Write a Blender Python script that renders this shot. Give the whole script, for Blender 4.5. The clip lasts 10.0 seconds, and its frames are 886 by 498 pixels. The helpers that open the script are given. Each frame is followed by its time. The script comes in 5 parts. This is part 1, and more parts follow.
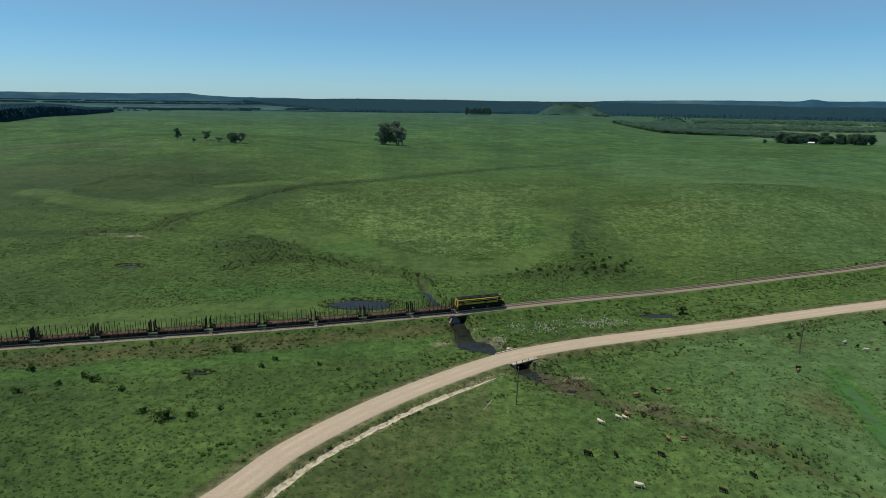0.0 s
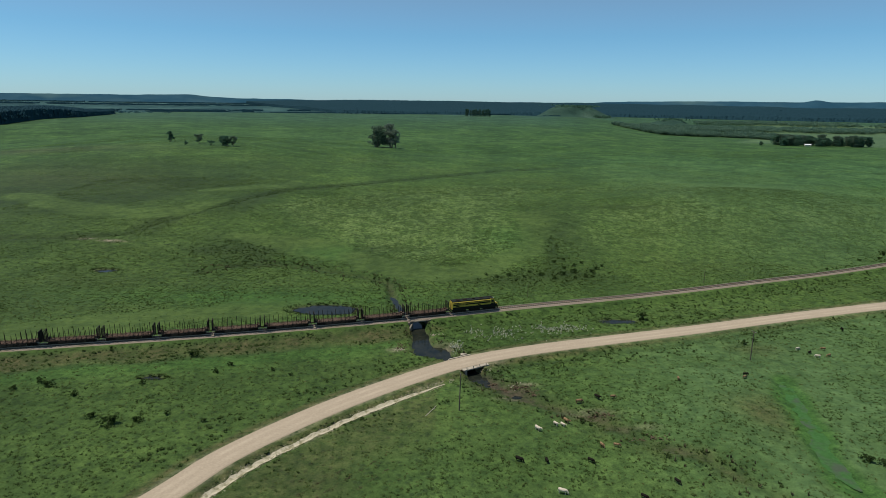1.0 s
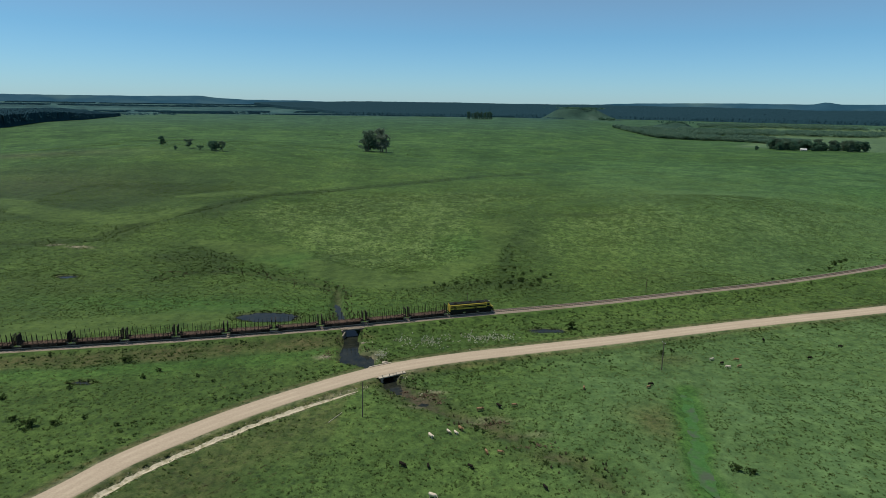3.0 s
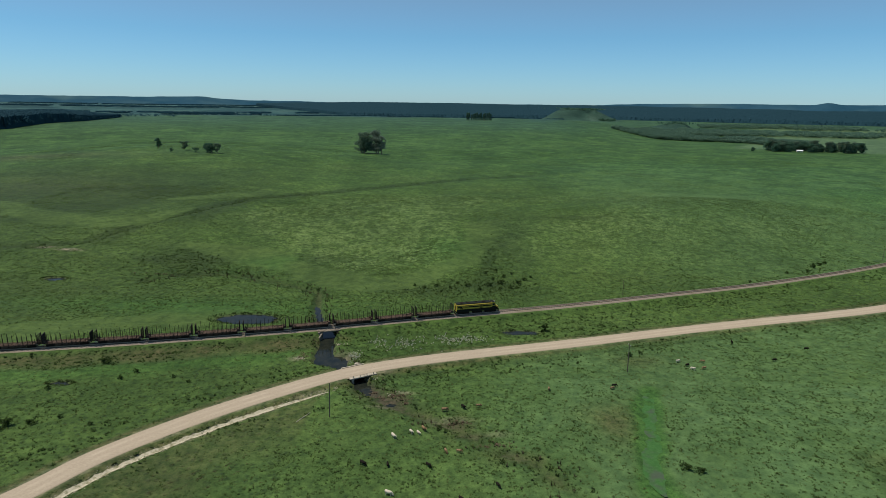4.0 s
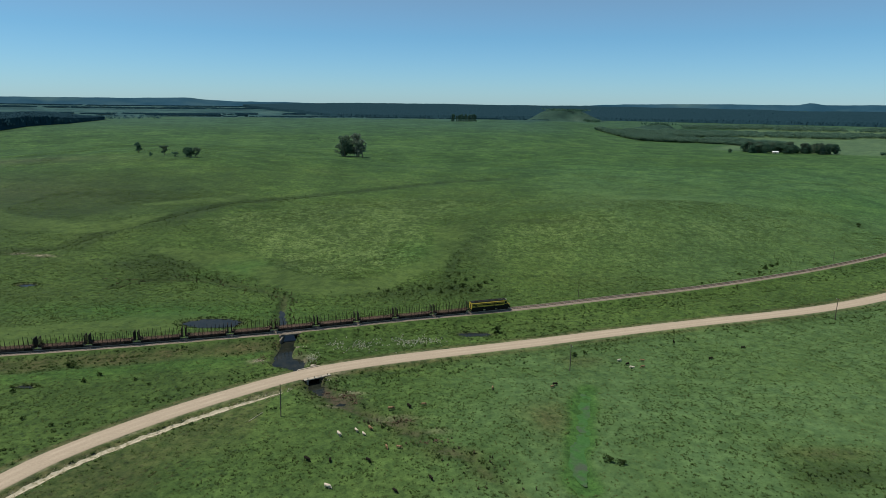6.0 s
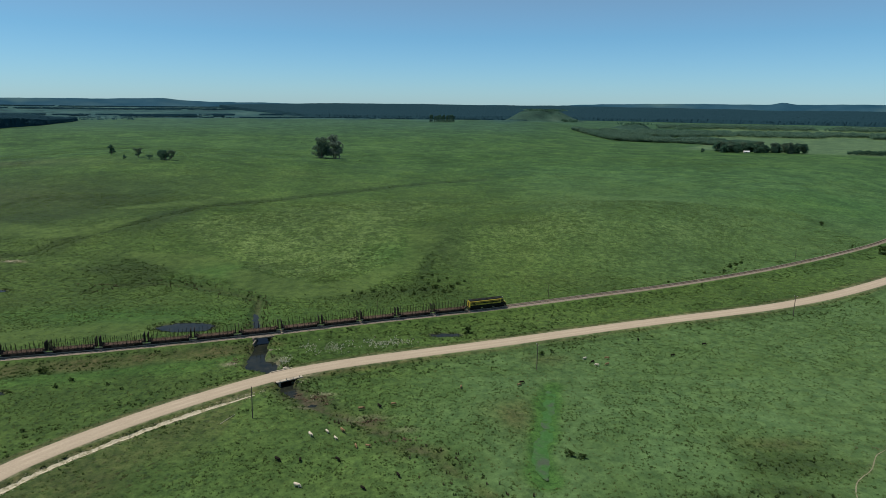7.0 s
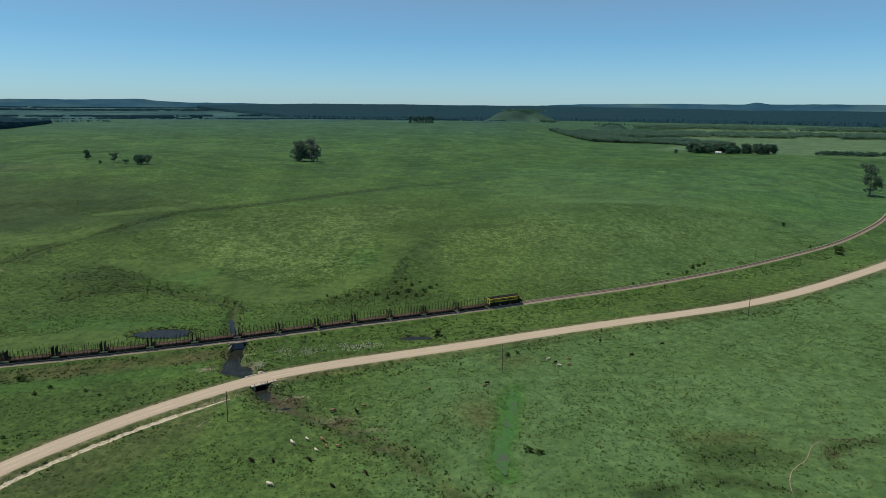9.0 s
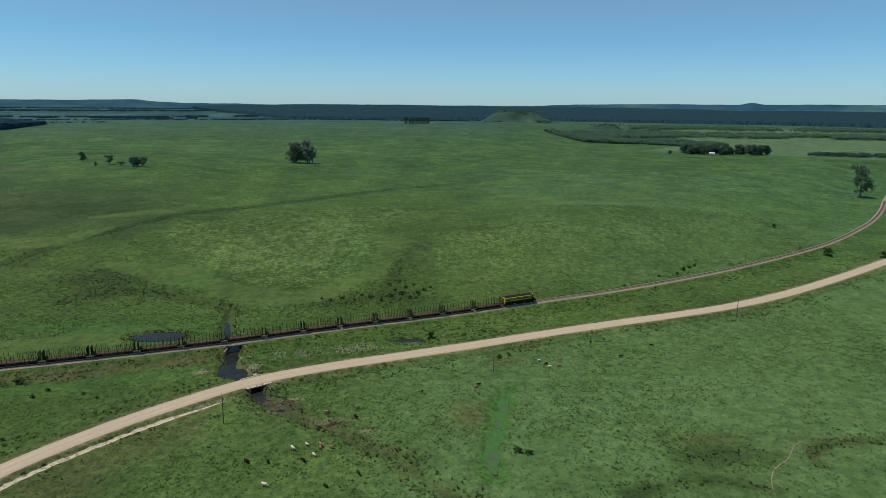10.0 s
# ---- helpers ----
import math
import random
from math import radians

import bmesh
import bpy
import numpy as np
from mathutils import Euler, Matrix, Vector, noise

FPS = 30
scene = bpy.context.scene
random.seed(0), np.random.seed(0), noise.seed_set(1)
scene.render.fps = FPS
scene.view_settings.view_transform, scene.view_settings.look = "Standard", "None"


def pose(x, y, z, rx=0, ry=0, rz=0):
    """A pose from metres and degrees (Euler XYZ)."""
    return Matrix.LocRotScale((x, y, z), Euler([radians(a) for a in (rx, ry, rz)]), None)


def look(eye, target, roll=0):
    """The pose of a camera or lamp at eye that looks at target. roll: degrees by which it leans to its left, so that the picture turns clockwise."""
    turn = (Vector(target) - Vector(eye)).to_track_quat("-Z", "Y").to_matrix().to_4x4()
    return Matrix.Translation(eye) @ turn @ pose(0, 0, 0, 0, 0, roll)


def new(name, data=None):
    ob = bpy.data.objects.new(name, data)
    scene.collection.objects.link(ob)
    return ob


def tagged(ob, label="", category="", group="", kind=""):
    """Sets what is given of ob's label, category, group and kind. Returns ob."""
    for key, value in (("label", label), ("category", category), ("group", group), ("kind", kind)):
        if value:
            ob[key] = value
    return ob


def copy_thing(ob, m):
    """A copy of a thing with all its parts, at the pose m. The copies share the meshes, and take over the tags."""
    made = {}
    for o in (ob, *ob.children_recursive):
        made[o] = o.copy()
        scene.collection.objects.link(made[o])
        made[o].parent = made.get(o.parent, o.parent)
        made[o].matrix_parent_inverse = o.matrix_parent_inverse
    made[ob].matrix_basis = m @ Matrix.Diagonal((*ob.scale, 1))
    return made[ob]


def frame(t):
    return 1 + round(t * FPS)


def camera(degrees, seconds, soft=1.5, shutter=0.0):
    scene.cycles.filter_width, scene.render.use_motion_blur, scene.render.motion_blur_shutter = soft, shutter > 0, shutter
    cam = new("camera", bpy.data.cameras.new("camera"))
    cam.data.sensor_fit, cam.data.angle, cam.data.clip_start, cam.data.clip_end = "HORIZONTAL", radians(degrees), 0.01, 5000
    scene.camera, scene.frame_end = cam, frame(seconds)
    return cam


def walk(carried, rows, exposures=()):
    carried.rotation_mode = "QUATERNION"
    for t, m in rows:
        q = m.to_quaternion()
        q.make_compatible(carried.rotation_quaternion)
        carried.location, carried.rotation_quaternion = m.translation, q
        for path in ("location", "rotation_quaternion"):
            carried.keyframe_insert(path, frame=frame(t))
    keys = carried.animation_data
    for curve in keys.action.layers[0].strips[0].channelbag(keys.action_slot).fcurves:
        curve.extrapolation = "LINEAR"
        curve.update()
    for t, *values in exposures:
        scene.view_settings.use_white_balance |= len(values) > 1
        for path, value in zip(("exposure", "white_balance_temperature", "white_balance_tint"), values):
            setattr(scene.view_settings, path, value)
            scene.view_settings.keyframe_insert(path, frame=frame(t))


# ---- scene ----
cam = camera(71.5, 10.0, soft=0.65)
METRES, EYE, TILT, LEAN, TURN = 85.0, 65.0, -13.4, -0.8, 0.0
ROWS = [
    (0.0, 0.0, 0.0, 0.0, 0.0, 0.0, -0.0),
    (0.5, 0.0805, -0.0134, 0.0104, 0.17, 0.05, 0.01),
    (1.0, 0.1599, -0.0283, 0.0207, 0.41, 0.07, -0.06),
    (1.5, 0.2391, -0.0451, 0.0328, 0.63, 0.08, -0.2),
    (2.0, 0.3162, -0.0633, 0.0431, 0.92, 0.1, -0.26),
    (2.5, 0.3884, -0.0836, 0.052, 1.15, 0.13, -0.31),
    (4.0, 0.5633, -0.1529, 0.0739, 1.58, 0.17, -0.4),
    (4.5, 0.6074, -0.1783, 0.0799, 1.63, 0.19, -0.39),
    (5.0, 0.6432, -0.2034, 0.0855, 1.62, 0.18, -0.38),
    (5.5, 0.6762, -0.23, 0.0914, 1.33, 0.19, -0.29),
    (7.0, 0.7467, -0.3099, 0.1075, -1.16, 0.17, 0.45),
    (7.5, 0.7625, -0.3364, 0.114, -1.87, 0.16, 0.64),
    (8.0, 0.7759, -0.3628, 0.1207, -2.3, 0.15, 0.79),
    (8.5, 0.7869, -0.3883, 0.1278, -2.64, 0.14, 0.89),
    (9.0, 0.7958, -0.4119, 0.1349, -2.86, 0.12, 0.95),
    (9.5, 0.8035, -0.4339, 0.1423, -3.05, 0.12, 1.01),
    (10.0, 0.8096, -0.454, 0.1496, -3.21, 0.12, 1.05),
]
walk(cam, [(t, pose(0, 0, EYE, TILT, LEAN, TURN) @ pose(METRES * x, METRES * y, METRES * z, 90 + pitch, roll, yaw)) for t, x, y, z, yaw, pitch, roll in ROWS])

# ---- world, sun, exposure ----
SUN_EL, SUN_AZ = 68.0, -90.0  # height, and degrees from north (y) towards east (x)
world = bpy.data.worlds.new("sky")
scene.world = world
world.use_nodes = True
wn = world.node_tree.nodes
sky = wn.new("ShaderNodeTexSky")
sky.sky_type, sky.sun_disc = "NISHITA", False
sky.sun_elevation, sky.sun_rotation = radians(SUN_EL), radians(SUN_AZ)
sky.altitude, sky.air_density, sky.dust_density, sky.ozone_density = 200, 1.0, 0.2, 2.5
wn["Background"].inputs[1].default_value = 0.084
# clear dry air: the blue holds down to the horizon
up = wn.new("ShaderNodeSeparateXYZ")
world.node_tree.links.new(wn.new("ShaderNodeTexCoord").outputs["Generated"], up.inputs[0])
tone = wn.new("ShaderNodeValToRGB")
for e, (p, c) in zip([tone.color_ramp.elements[0], tone.color_ramp.elements[1], tone.color_ramp.elements.new(0.1), tone.color_ramp.elements.new(0.22)], ((0.0, (0.63, 1.0, 1.46)), (0.36, (1.28, 1.0, 0.70)), (0.1, (0.57, 0.96, 1.24)), (0.2, (0.92, 1.0, 1.0)))):
    e.position, e.color = p, (*c, 1)
world.node_tree.links.new(up.outputs[2], tone.inputs[0])
grade = wn.new("ShaderNodeMix")
grade.data_type, grade.blend_type = "RGBA", "MULTIPLY"
grade.inputs[0].default_value = 1.0
world.node_tree.links.new(sky.outputs[0], grade.inputs[6])
world.node_tree.links.new(tone.outputs[0], grade.inputs[7])
world.node_tree.links.new(grade.outputs[2], wn["Background"].inputs[0])
lamp = bpy.data.lights.new("sun", "SUN")
lamp.energy, lamp.angle, lamp.color = 3.88, radians(0.55), (1.0, 0.94, 0.83)
sun = new("sun", lamp)
way = Vector((math.sin(radians(SUN_AZ)) * math.cos(radians(SUN_EL)), math.cos(radians(SUN_AZ)) * math.cos(radians(SUN_EL)), math.sin(radians(SUN_EL))))
sun.matrix_world = look(way * 400, (0, 0, 0))
scene.view_settings.exposure = 0.0


# ---- materials ----
def node_mat(name):
    m = bpy.data.materials.new(name)
    m.use_nodes = True
    return m, m.node_tree.nodes, m.node_tree.links, m.node_tree.nodes["Principled BSDF"]


def noise_node(n, l, vec, scale, detail=4, rough=0.6):
    t = n.new("ShaderNodeTexNoise")
    t.inputs["Scale"].default_value, t.inputs["Detail"].default_value, t.inputs["Roughness"].default_value = scale, detail, rough
    l.new(vec, t.inputs["Vector"])
    return t.outputs["Fac"]


def ramp_node(n, l, fac, stops):
    r = n.new("ShaderNodeValToRGB")
    while len(r.color_ramp.elements) < len(stops):
        r.color_ramp.elements.new(0.5)
    for e, (p, c) in zip(r.color_ramp.elements, stops):
        e.position, e.color = p, (*c, 1)
    l.new(fac, r.inputs[0])
    return r.outputs[0]


def mix_node(n, l, fac, a, b, how="MIX"):
    m = n.new("ShaderNodeMix")
    m.data_type, m.blend_type = "RGBA", how
    for s, v in ((m.inputs[0], fac), (m.inputs[6], a), (m.inputs[7], b)):
        if isinstance(v, bpy.types.NodeSocket):
            l.new(v, s)
        else:
            s.default_value = v if isinstance(v, float) else (*v, 1)
    return m.outputs[2]


def math_node(n, l, how, a, b=0.0, c=None):
    m = n.new("ShaderNodeMath")
    m.operation = how
    for i, v in enumerate((a, b) if c is None else (a, b, c)):
        if isinstance(v, bpy.types.NodeSocket):
            l.new(v, m.inputs[i])
        else:
            m.inputs[i].default_value = v
    return m.outputs[0]


def range_node(n, l, v, a, b, lo=0.0, hi=1.0):
    m = n.new("ShaderNodeMapRange")
    m.interpolation_type = "SMOOTHSTEP"
    l.new(v, m.inputs[0])
    for i, k in enumerate((a, b, lo, hi)):
        m.inputs[i + 1].default_value = k
    return m.outputs[0]


def surface(name, a, b, scale=3.0, rough=0.7, metal=0.0, relief=0.3, shine=0.25, spot=None, spot_scale=0.4, each=0.0):
    """A material of two tones with grain, broad stains, relief, and some change from object to object."""
    m, n, l, s = node_mat(name)
    pos = n.new("ShaderNodeTexCoord").outputs["Object"]
    fine = noise_node(n, l, pos, scale, 6)
    col = ramp_node(n, l, fine, ((0.3, a), (0.7, b)))
    if spot:
        wide = range_node(n, l, noise_node(n, l, pos, spot_scale, 3), 0.48, 0.68)
        col = mix_node(n, l, wide, col, spot)
    if each:
        info = n.new("ShaderNodeObjectInfo").outputs["Random"]
        col = mix_node(n, l, 1.0, col, ramp_node(n, l, info, ((0, (1 - each,) * 3), (1, (1, 1, 1)))), "MULTIPLY")
    l.new(col, s.inputs["Base Color"])
    l.new(range_node(n, l, fine, 0.2, 0.8, min(1, rough + 0.12), max(0.02, rough - 0.12)), s.inputs["Roughness"])
    s.inputs["Metallic"].default_value = metal
    s.inputs["Specular IOR Level"].default_value = shine
    if relief:
        bm = n.new("ShaderNodeBump")
        bm.inputs["Strength"].default_value, bm.inputs["Distance"].default_value = relief, 0.05
        l.new(fine, bm.inputs["Height"])
        l.new(bm.outputs[0], s.inputs["Normal"])
    return m


def leaf_mat(name, a, b, island=True, dry=None):
    m, n, l, s = node_mat(name)
    pos = n.new("ShaderNodeNewGeometry")
    rnd = pos.outputs["Random Per Island"]
    wide = noise_node(n, l, n.new("ShaderNodeTexCoord").outputs["Object"], 0.35, 3)
    col = ramp_node(n, l, math_node(n, l, "ADD", math_node(n, l, "MULTIPLY", rnd, 0.6), math_node(n, l, "MULTIPLY", wide, 0.5)), ((0.15, a), (0.85, b)))
    if dry:
        col = mix_node(n, l, range_node(n, l, rnd, 0.86, 0.95), col, dry)
    info = n.new("ShaderNodeObjectInfo").outputs["Random"]
    col = mix_node(n, l, 1.0, col, ramp_node(n, l, info, ((0, (0.8, 0.8, 0.8)), (1, (1, 1, 1)))), "MULTIPLY")
    l.new(col, s.inputs["Base Color"])
    s.inputs["Roughness"].default_value = 0.8
    s.inputs["Specular IOR Level"].default_value = 0.06
    thin = n.new("ShaderNodeBsdfTranslucent")
    l.new(col, thin.inputs["Color"])
    both = n.new("ShaderNodeMixShader")
    both.inputs[0].default_value = 0.5
    l.new(s.outputs[0], both.inputs[1])
    l.new(thin.outputs[0], both.inputs[2])
    l.new(both.outputs[0], n["Material Output"].inputs["Surface"])
    return m


def noise_tint(n, l, pos, scale):
    """Broad lighter and darker sweeps of grass."""
    return ramp_node(n, l, noise_node(n, l, pos, scale, 6, 0.7), ((0.38, (0.72, 0.78, 0.76)), (0.5, (1, 1, 1)), (0.62, (1.26, 1.18, 1.10))))


def ground_mat():
    """Pasture: grass in several greens, tussocks, bare soil, mud and wet ground by the sheet's attributes."""
    m, n, l, s = node_mat("pasture")
    pos = n.new("ShaderNodeTexCoord").outputs["Object"]

    def attr(name):
        a = n.new("ShaderNodeAttribute")
        a.attribute_name = name
        return a.outputs["Fac"]
    broad = noise_node(n, l, pos, 0.012, 5, 0.6)
    mid = noise_node(n, l, pos, 0.06, 5, 0.65)
    fine = noise_node(n, l, pos, 0.5, 6, 0.7)
    blade = noise_node(n, l, pos, 3.0, 4, 0.7)
    col = ramp_node(n, l, broad, ((0.3, (0.040, 0.076, 0.015)), (0.52, (0.060, 0.104, 0.022)), (0.72, (0.084, 0.126, 0.029))))
    col = mix_node(n, l, range_node(n, l, mid, 0.42, 0.72), col, (0.078, 0.130, 0.028))
    col = mix_node(n, l, math_node(n, l, "MULTIPLY", attr("dry"), math_node(n, l, "MULTIPLY", range_node(n, l, fine, 0.2, 0.7, 0.5, 1.0), range_node(n, l, noise_node(n, l, pos, 0.13, 3, 0.6), 0.40, 0.60, 0.2, 1.0))), col, (0.117, 0.171, 0.050))
    # tussocks
    v = n.new("ShaderNodeTexVoronoi")
    v.inputs["Scale"].default_value = 0.55
    l.new(pos, v.inputs["Vector"])
    tuss = range_node(n, l, v.outputs["Distance"], 0.16, 0.40, 1.0, 0.0)
    where = range_node(n, l, math_node(n, l, "ADD", math_node(n, l, "ADD", mid, math_node(n, l, "MULTIPLY", attr("dry"), 0.12)), math_node(n, l, "MULTIPLY", attr("dark"), 0.5)), 0.42, 0.60)
    col = mix_node(n, l, math_node(n, l, "MULTIPLY", math_node(n, l, "MULTIPLY", tuss, where), 0.8), col, (0.030, 0.054, 0.013))
    wet = attr("swale")
    col = mix_node(n, l, math_node(n, l, "MULTIPLY", wet, 0.85), col, mix_node(n, l, range_node(n, l, mid, 0.3, 0.7), (0.060, 0.094, 0.021), (0.080, 0.122, 0.028)))
    col = mix_node(n, l, math_node(n, l, "MULTIPLY", attr("dark"), range_node(n, l, fine, 0.3, 0.62)), col, (0.031, 0.051, 0.017))
    col = mix_node(n, l, math_node(n, l, "MULTIPLY", attr("brown"), range_node(n, l, fine, 0.25, 0.7, 0.3, 1.0)), col, (0.10, 0.078, 0.036))
    col = mix_node(n, l, math_node(n, l, "MULTIPLY", attr("lush"), range_node(n, l, mid, 0.2, 0.6, 0.75, 1.0)), col, (0.052, 0.128, 0.024))
    col = mix_node(n, l, math_node(n, l, "MULTIPLY", attr("bare"), range_node(n, l, fine, 0.25, 0.55)), col, (0.33, 0.26, 0.18))
    col = mix_node(n, l, math_node(n, l, "MULTIPLY", attr("mud"), range_node(n, l, fine, 0.2, 0.5)), col, (0.088, 0.066, 0.044))
    # far land in teal tones: patches of cover with haze painted in
    hazed_land = attr("hazed_land")
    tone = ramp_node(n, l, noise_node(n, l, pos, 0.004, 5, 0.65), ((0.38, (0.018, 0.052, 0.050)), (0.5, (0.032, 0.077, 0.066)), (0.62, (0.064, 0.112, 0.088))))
    col = mix_node(n, l, hazed_land, col, tone)
    meadow = attr("meadow")
    col = mix_node(n, l, meadow, col, (0.115, 0.150, 0.060))
    patch = noise_node(n, l, pos, 0.022, 4, 0.55)
    col = mix_node(n, l, 1.0, col, ramp_node(n, l, patch, ((0.36, (0.80, 0.83, 0.82)), (0.62, (1.10, 1.09, 1.06)))), "MULTIPLY")
    col = mix_node(n, l, math_node(n, l, "MULTIPLY", attr("pale"), range_node(n, l, mid, 0.25, 0.7, 0.4, 1.0)), col, (0.090, 0.154, 0.051))
    blot = noise_node(n, l, pos, 0.26, 4, 0.62)
    col = mix_node(n, l, 1.0, col, ramp_node(n, l, blot, ((0.38, (0.77, 0.81, 0.79)), (0.60, (1.16, 1.13, 1.10)))), "MULTIPLY")
    grain = ramp_node(n, l, math_node(n, l, "ADD", math_node(n, l, "MULTIPLY", fine, 0.6), math_node(n, l, "MULTIPLY", blade, 0.4)), ((0.34, (0.32, 0.36, 0.33)), (0.66, (1.56, 1.50, 1.42))))
    calm = range_node(n, l, math_node(n, l, "MAXIMUM", wet, math_node(n, l, "MULTIPLY", attr("pale"), 0.75)), 0.0, 1.0, 1.0, 0.3)
    col = mix_node(n, l, calm, col, mix_node(n, l, 1.0, col, grain, "MULTIPLY"))
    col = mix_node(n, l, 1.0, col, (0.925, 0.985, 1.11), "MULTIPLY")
    # far grass shifted from red to blue: haze painted in by distance
    col = mix_node(n, l, attr("haze_tint"), col, mix_node(n, l, 1.0, col, (0.78, 0.98, 1.14), "MULTIPLY"))
    # the same distance mask brings in the broad sweeps of tone
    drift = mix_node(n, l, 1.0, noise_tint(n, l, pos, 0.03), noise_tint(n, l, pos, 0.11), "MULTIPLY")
    col = mix_node(n, l, attr("haze_tint"), col, mix_node(n, l, 1.0, col, drift, "MULTIPLY"))
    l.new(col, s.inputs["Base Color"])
    s.inputs["Roughness"].default_value = 0.85
    s.inputs["Specular IOR Level"].default_value = 0.15
    bm = n.new("ShaderNodeBump")
    bm.inputs["Strength"].default_value, bm.inputs["Distance"].default_value = 0.7, 0.35
    l.new(math_node(n, l, "ADD", math_node(n, l, "MULTIPLY", fine, 0.7), math_node(n, l, "MULTIPLY", tuss, 0.4)), bm.inputs["Height"])
    l.new(bm.outputs[0], s.inputs["Normal"])
    return m


def road_mat():
    """Pale gravel with worn wheel tracks; u runs across in metres."""
    m, n, l, s = node_mat("gravel_road")
    uv = n.new("ShaderNodeTexCoord").outputs["UV"]
    pos = n.new("ShaderNodeTexCoord").outputs["Object"]
    sep = n.new("ShaderNodeSeparateXYZ")
    l.new(uv, sep.inputs[0])
    fine = noise_node(n, l, pos, 2.2, 6, 0.7)
    wide = noise_node(n, l, pos, 0.12, 4)
    col = ramp_node(n, l, fine, ((0.25, (0.305, 0.243, 0.168)), (0.75, (0.440, 0.357, 0.253))))
    off = math_node(n, l, "ABSOLUTE", math_node(n, l, "SUBTRACT", math_node(n, l, "ABSOLUTE", sep.outputs[0]), 1.1))
    track = range_node(n, l, off, 0.15, 0.75, 1.0, 0.0)
    col = mix_node(n, l, math_node(n, l, "MULTIPLY", track, range_node(n, l, wide, 0.3, 0.7, 0.0, 0.5)), col, (0.50, 0.41, 0.295))
    edge = range_node(n, l, math_node(n, l, "ADD", math_node(n, l, "ABSOLUTE", sep.outputs[0]), math_node(n, l, "MULTIPLY", fine, 1.0)), 3.2, 3.75)
    col = mix_node(n, l, math_node(n, l, "MULTIPLY", edge, 0.7), col, (0.25, 0.205, 0.125))
    l.new(col, s.inputs["Base Color"])
    s.inputs["Roughness"].default_value = 0.9
    bm = n.new("ShaderNodeBump")
    bm.inputs["Strength"].default_value, bm.inputs["Distance"].default_value = 0.4, 0.06
    l.new(fine, bm.inputs["Height"])
    l.new(bm.outputs[0], s.inputs["Normal"])
    return m


def water_mat():
    m, n, l, s = node_mat("pond_water")
    pos = n.new("ShaderNodeTexCoord").outputs["Object"]
    f = noise_node(n, l, pos, 0.5, 4)
    l.new(ramp_node(n, l, f, ((0.35, (0.010, 0.014, 0.012)), (0.75, (0.030, 0.032, 0.022)))), s.inputs["Base Color"])
    s.inputs["Roughness"].default_value = 0.1
    s.inputs["Specular IOR Level"].default_value = 0.24
    s.inputs["IOR"].default_value = 1.33
    bm = n.new("ShaderNodeBump")
    bm.inputs["Strength"].default_value, bm.inputs["Distance"].default_value = 0.12, 0.02
    l.new(noise_node(n, l, pos, 2.5, 3), bm.inputs["Height"])
    l.new(bm.outputs[0], s.inputs["Normal"])
    return m


PASTURE, GRAVEL, WATER = ground_mat(), road_mat(), water_mat()
ALGAE = surface("pond_weed", (0.030, 0.098, 0.018), (0.048, 0.135, 0.028), 1.5, 0.7, spot=(0.058, 0.082, 0.046), spot_scale=0.16)
BALLAST = surface("ballast", (0.175, 0.142, 0.108), (0.345, 0.285, 0.222), 5.0, 0.9, shine=0.05, spot=(0.22, 0.185, 0.125), spot_scale=0.1)
SLEEPER = surface("weathered_sleeper", (0.085, 0.066, 0.05), (0.17, 0.135, 0.10), 6, 0.85, shine=0.05)
RAIL_STEEL = surface("rusty_rail", (0.34, 0.27, 0.20), (0.50, 0.41, 0.32), 5, 0.6, 0.0, shine=0.1)
CONCRETE = surface("old_concrete", (0.30, 0.26, 0.195), (0.48, 0.42, 0.325), 1.6, 0.85, spot=(0.16, 0.135, 0.10), spot_scale=0.5)
# culvert concrete darkened: shade on its faces put into the colour
SHADED_CONCRETE = surface("shaded_concrete", (0.13, 0.112, 0.085), (0.27, 0.235, 0.18), 1.6, 0.9, spot=(0.07, 0.06, 0.045), spot_scale=0.5)
STONE = surface("pale_stone", (0.26, 0.225, 0.155), (0.45, 0.40, 0.29), 1.2, 0.85, each=0.35)
YELLOW = surface("yellow_paint", (0.42, 0.31, 0.040), (0.54, 0.41, 0.060), 2, 0.45, shine=0.3, relief=0.05, spot=(0.32, 0.235, 0.04), spot_scale=0.5)
ROOFDARK = surface("sooty_roof", (0.012, 0.015, 0.013), (0.028, 0.032, 0.028), 2, 0.8, shine=0.06, relief=0.1)
STRIPE = surface("black_stripe", (0.010, 0.011, 0.009), (0.022, 0.022, 0.018), 2, 0.6, shine=0.08, relief=0.05)
UNDER = surface("grimy_underframe", (0.012, 0.010, 0.008), (0.034, 0.026, 0.020), 3, 0.85, shine=0.05)
RUST = surface("rusty_wagon", (0.100, 0.056, 0.039), (0.225, 0.132, 0.092), 2.5, 0.8, spot=(0.035, 0.026, 0.021), spot_scale=0.5, each=0.35)
DARKSTEEL = surface("dark_stake_steel", (0.016, 0.012, 0.010), (0.042, 0.029, 0.022), 3, 0.75, each=0.4)
GRIME = surface("brown_wagon_grime", (0.055, 0.039, 0.030), (0.150, 0.106, 0.080), 1.6, 0.85, shine=0.05, spot=(0.018, 0.014, 0.011), spot_scale=1.1, each=0.4)
WHEELSTEEL = surface("wheel_steel", (0.030, 0.024, 0.020), (0.075, 0.060, 0.050), 4, 0.7, 0.0, shine=0.1)
GLASS = surface("dark_window", (0.012, 0.016, 0.018), (0.02, 0.026, 0.03), 1, 0.08, relief=0, shine=0.5)
